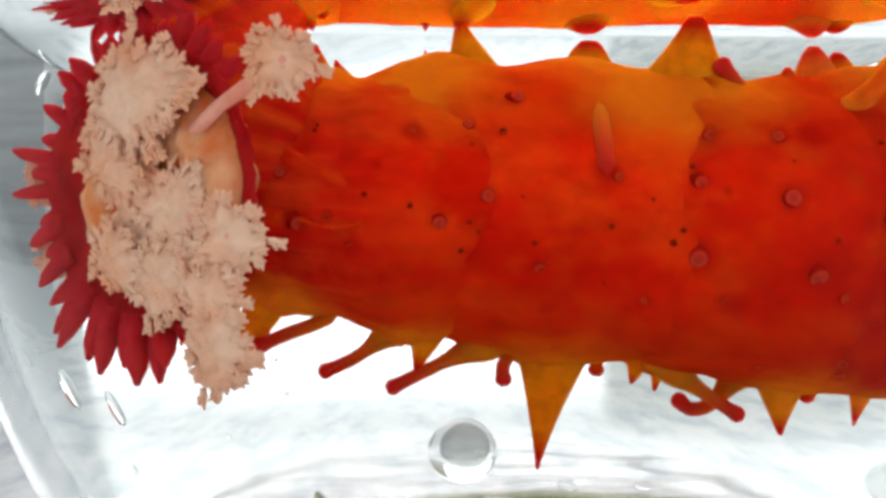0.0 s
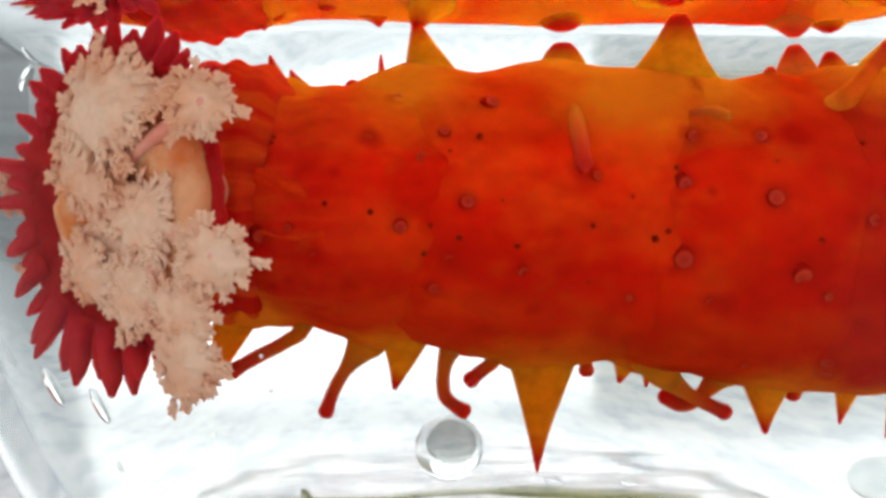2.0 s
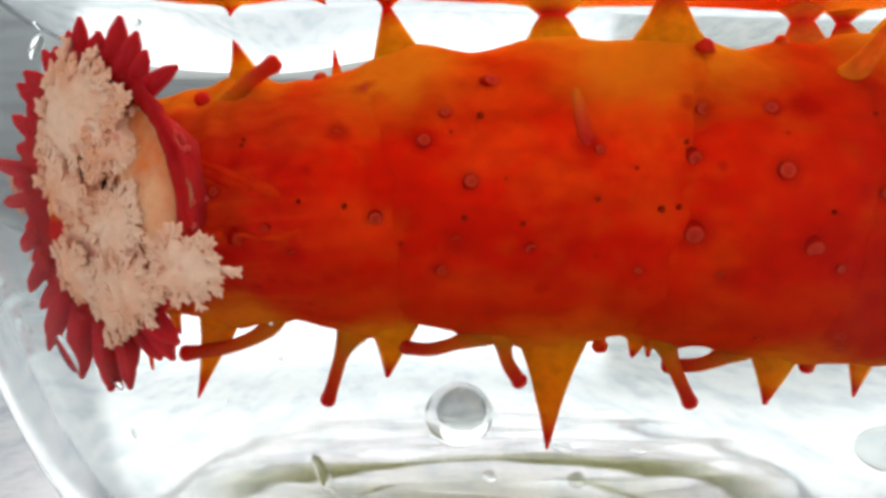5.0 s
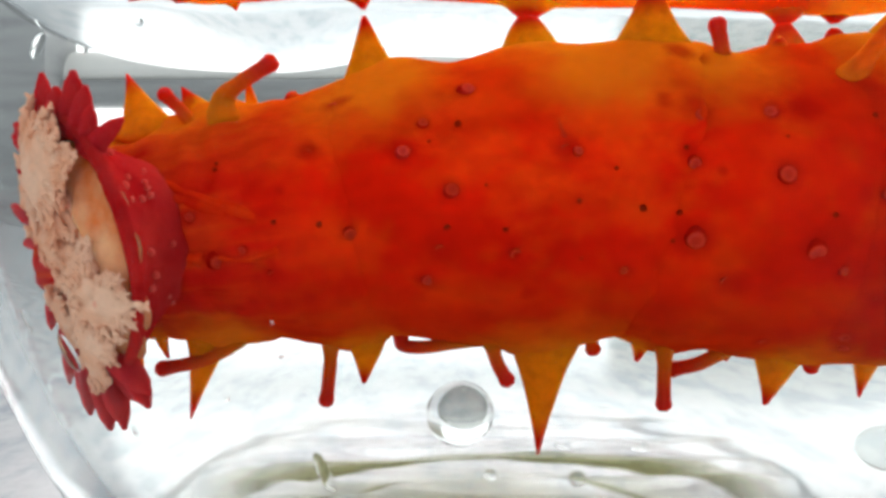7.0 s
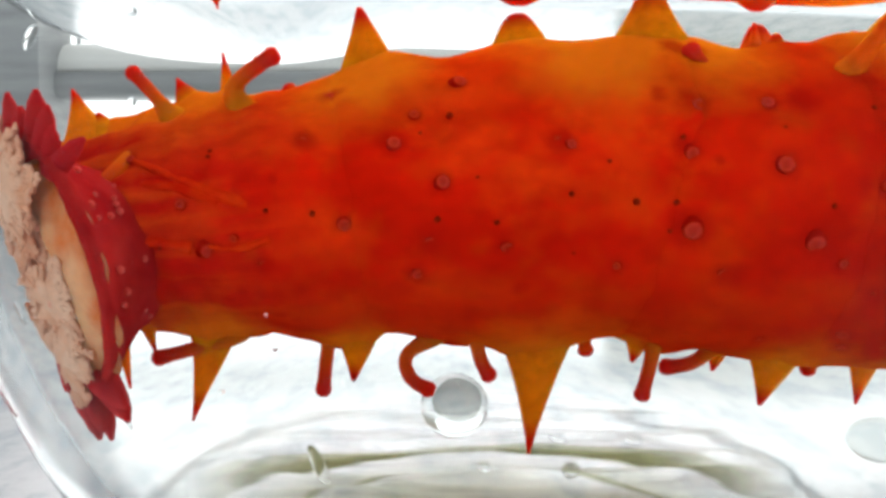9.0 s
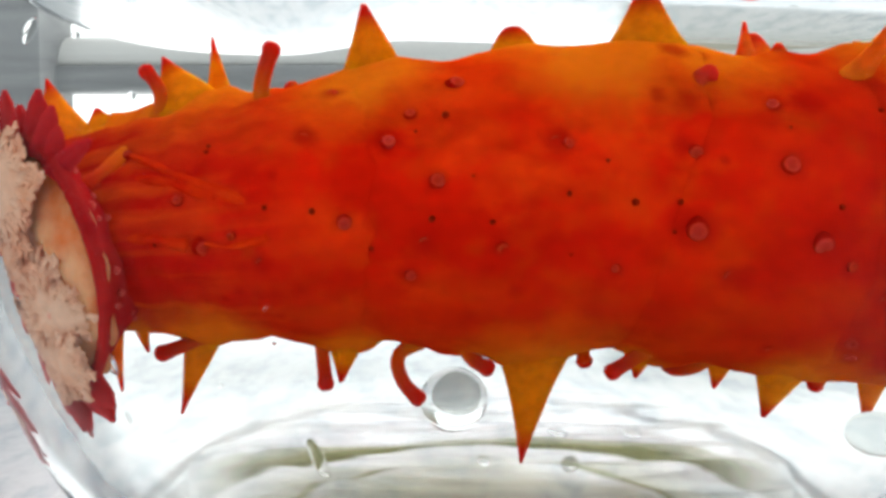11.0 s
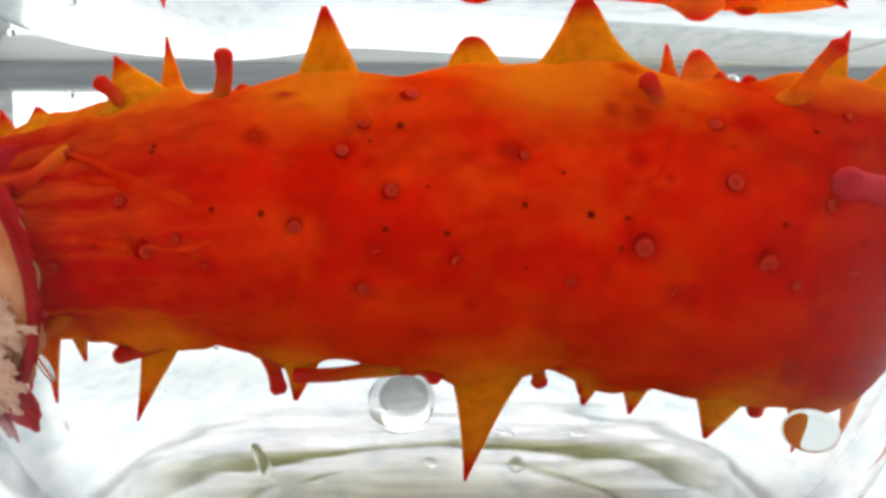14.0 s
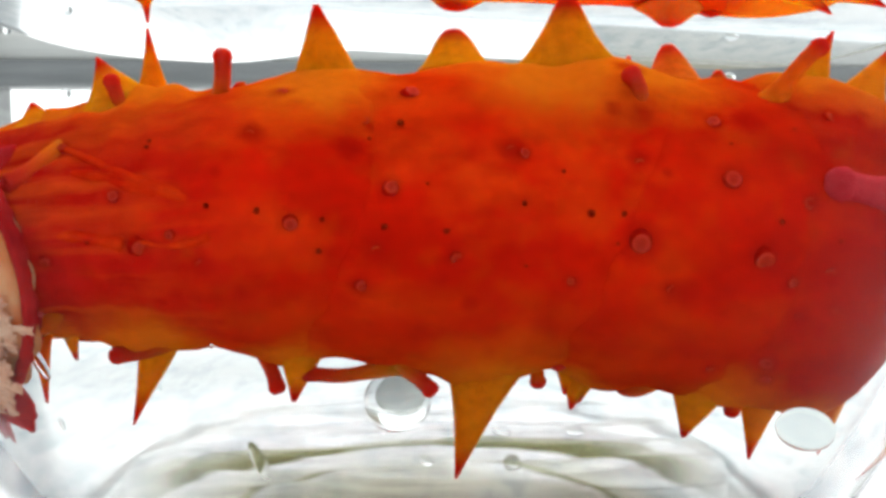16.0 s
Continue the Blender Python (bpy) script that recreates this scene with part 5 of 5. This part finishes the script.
    glide(spine_nape_far, (-3.4, 2.6, 5.8), (-3.4, 2.2, 11.5), [(0, 6.8, -1.3), (3, 6.8, -1.3), (4, 7.0, -1.5), (6.5, 2.7, -1.6), (8.5, 1.0, -0.8), (11, 0.0, 0.4), (13, 0.5, 0.4), (16, -0.7, 0.9)])
    glide(spine_throat, (-4.4, 0, -5.9), (-7.0, 0, -12.7), [(0, -0.3, 0.5), (3, -0.3, 0.5), (4, -0.4, 0.6), (6.5, -0.8, 1.0), (8.5, 0.4, 0.3), (11, 0.2, 1.1), (13, 0.9, 1.4), (16, 1.5, 1.2)])
    glide(spine_chest, (4.8, 0, -7.3), (4.0, 0, -11.1), [(0, 0.3, 0.5), (1.5, 0.5, -0.1), (3, 0.8, -0.7), (4, 0.9, -0.7), (6.5, -0.2, -0.0), (8.5, -0.2, 0.0), (11, -0.9, 0.4), (12.5, -0.9, 0.4), (13, -0.7, 0.3), (14.5, -0.5, -0.1), (16, -0.3, -0.0)])
    glide(dome_hind, (2.8, 2, 8.1), (2.2, 2, 12.3), [(0, 1.1, 0.5), (3, 1.0, 0.5), (6.5, 0.1, -0.1), (8.5, -1.5, -0.5), (11, -2.2, -0.2), (12.5, -1.8, 0.2), (13, -1.7, 0.5), (16, -3.9, 1.0)])
    glide(spine_hind, (-4.4, -1.8, 8.5), (-4.8, -2.3, 11.0), [(0, 6.1, -1.3), (6.5, 5.6, -1.9), (8.5, 3.9, -0.6), (11, 2.8, 0.3), (12.5, 2.2, 0.6), (13, 2.1, 0.8), (16, -0.7, -0.5)])
    glide(dome_tail, (0, 2, 8.3), (-1.1, 2, 12.4), [(0, -0.5, -0.0), (3, 0.4, 0.1), (6.5, -0.0, -0.4), (8.5, -1.1, -1.5), (11, -3.3, -3.2), (13, -1.5, -0.6), (16, -2.9, -1.2)])
    glide(spine_low, (-1.6, 1.4, -8.5), (-1.9, 2, -11.7), [(0, 2.1, 1.3), (6.5, 1.4, 1.2), (8.5, 0.7, 0.6), (11, 0.3, 0.5), (12.5, 0.1, 0.5), (13, -0.3, 0.6), (14.5, -2.6, 0.5), (16, -5.1, 0.5)])
    glide(spine_small, (7.5, 0, -8.6), (7.4, 0, -10.9), [(0, 0.7, -0.2), (1.5, 0.8, -0.2), (3, 0.4, 0.1), (6.5, -0.2, 0.1), (8.5, -0.2, -0.0), (11, -0.4, 0.2), (12.5, -0.4, 0.1), (14.5, -1.0, 0.0), (16, -1.6, -0.0)])
    glide(spine_last, (2.4, 1.7, -8.4), (2.1, 2.9, -14.1), [(0, 0.1, 1.6), (11, 0.1, 1.1), (12.5, 2.2, 2.5), (13, 0.9, 1.1), (14.5, -0.6, 0.9), (16, -2.0, 0.7)])
    glide(spine_crest, (8.2, -1.9, 7.3), (8.1, -2.6, 12.7), [(0, -0.8, -0.0), (1.5, 0.2, 0.0), (3, -0.4, -0.1), (6.5, 0.0, -0.4), (8.5, 0.4, -0.4), (11, 0.2, -0.3), (12.5, 0.0, 0.2), (13, -0.2, 0.4), (16, -1.8, 0.5)])
    glide(foot_mauve, (3.0, -8.7, 1.5), (0.2, -9.3, 1.7), [(0, -0.9, 0.9), (11, -2.2, -1.1), (12, -3.0, -0.7), (13, -2.3, -0.0), (14, -2.2, 0.1), (15, -2.4, -0.6), (16, -1.4, 0.1)])
    glide(dome_fore, (1.5, 1.5, 7.6), (1.4, 1.5, 11.8), [(0, 0.4, -0.5), (1.5, 0.6, -0.5), (3, 0.1, -0.3), (6.5, -0.1, 0.1), (8.5, -0.3, 0.1), (11, -0.6, -0.3), (12.5, -0.4, -0.4), (13, -0.1, -0.2), (16, -1.6, 0.7)])
    walk(foot_flank, [(t, mm_pose(0, y, 0)) for t, y in ((0, 0), (4, 0.1), (6.5, 0.4), (8.5, 0.5), (11, 0.7), (16, 0.75))])
    draw_in(upper_tentacle, (9.2, 3.3), [(0, 0, 0), (1, 0.3, 0), (1.5, 0.8, 0), (2, 3.2, 0), (3, 4.9, 0.1), (4, 5.6, 0), (6.5, 8.2, -0.3), (16, 9.0, -0.5)])
    draw_in(lower_tentacle, (5.5, -5.5), [(0, 0, 0), (1, -0.3, 0), (2, 0.2, 0), (3, 1.6, 0), (4, 3.6, 0), (5.2, 5.5, -0.2), (6.5, 6.5, -0.4), (8.5, 6.5, -0.4), (11, 5.0, -0.2), (16, 4.6, 0)])
    draw_in(low_tentacle, (5.1, -3.0), [(0, 0, 0), (2, 0, 0), (4, 1.5, 0), (6.5, 3.0, -0.2), (8.5, 3.8, -0.3), (11, 1.8, 0), (16, 1.5, 0)])
    draw_in(side_tentacle, (5.6, -1.7), [(0, 0, 0), (2, -1.0, 0), (4, -1.6, -0.3), (6.5, 0.5, -0.2), (7.5, 3.2, -0.2), (8.5, 4.6, -0.3), (11, 2.8, 0), (16, 2.4, 0)])
    draw_in(near_tentacle, (-5.2, 0.2), [(0, 0, 0), (1.5, 0.2, 0.2), (4, 0.3, 0.3), (7, 1.5, 0), (16, 2.0, 0)])
    draw_in(far_tentacle, (-6.1, -2.8), [(0, 0, 0), (1.5, 0.5, 0), (4, 0.8, 0.3), (7, 2.5, 0), (16, 3.0, 0)])


motions()
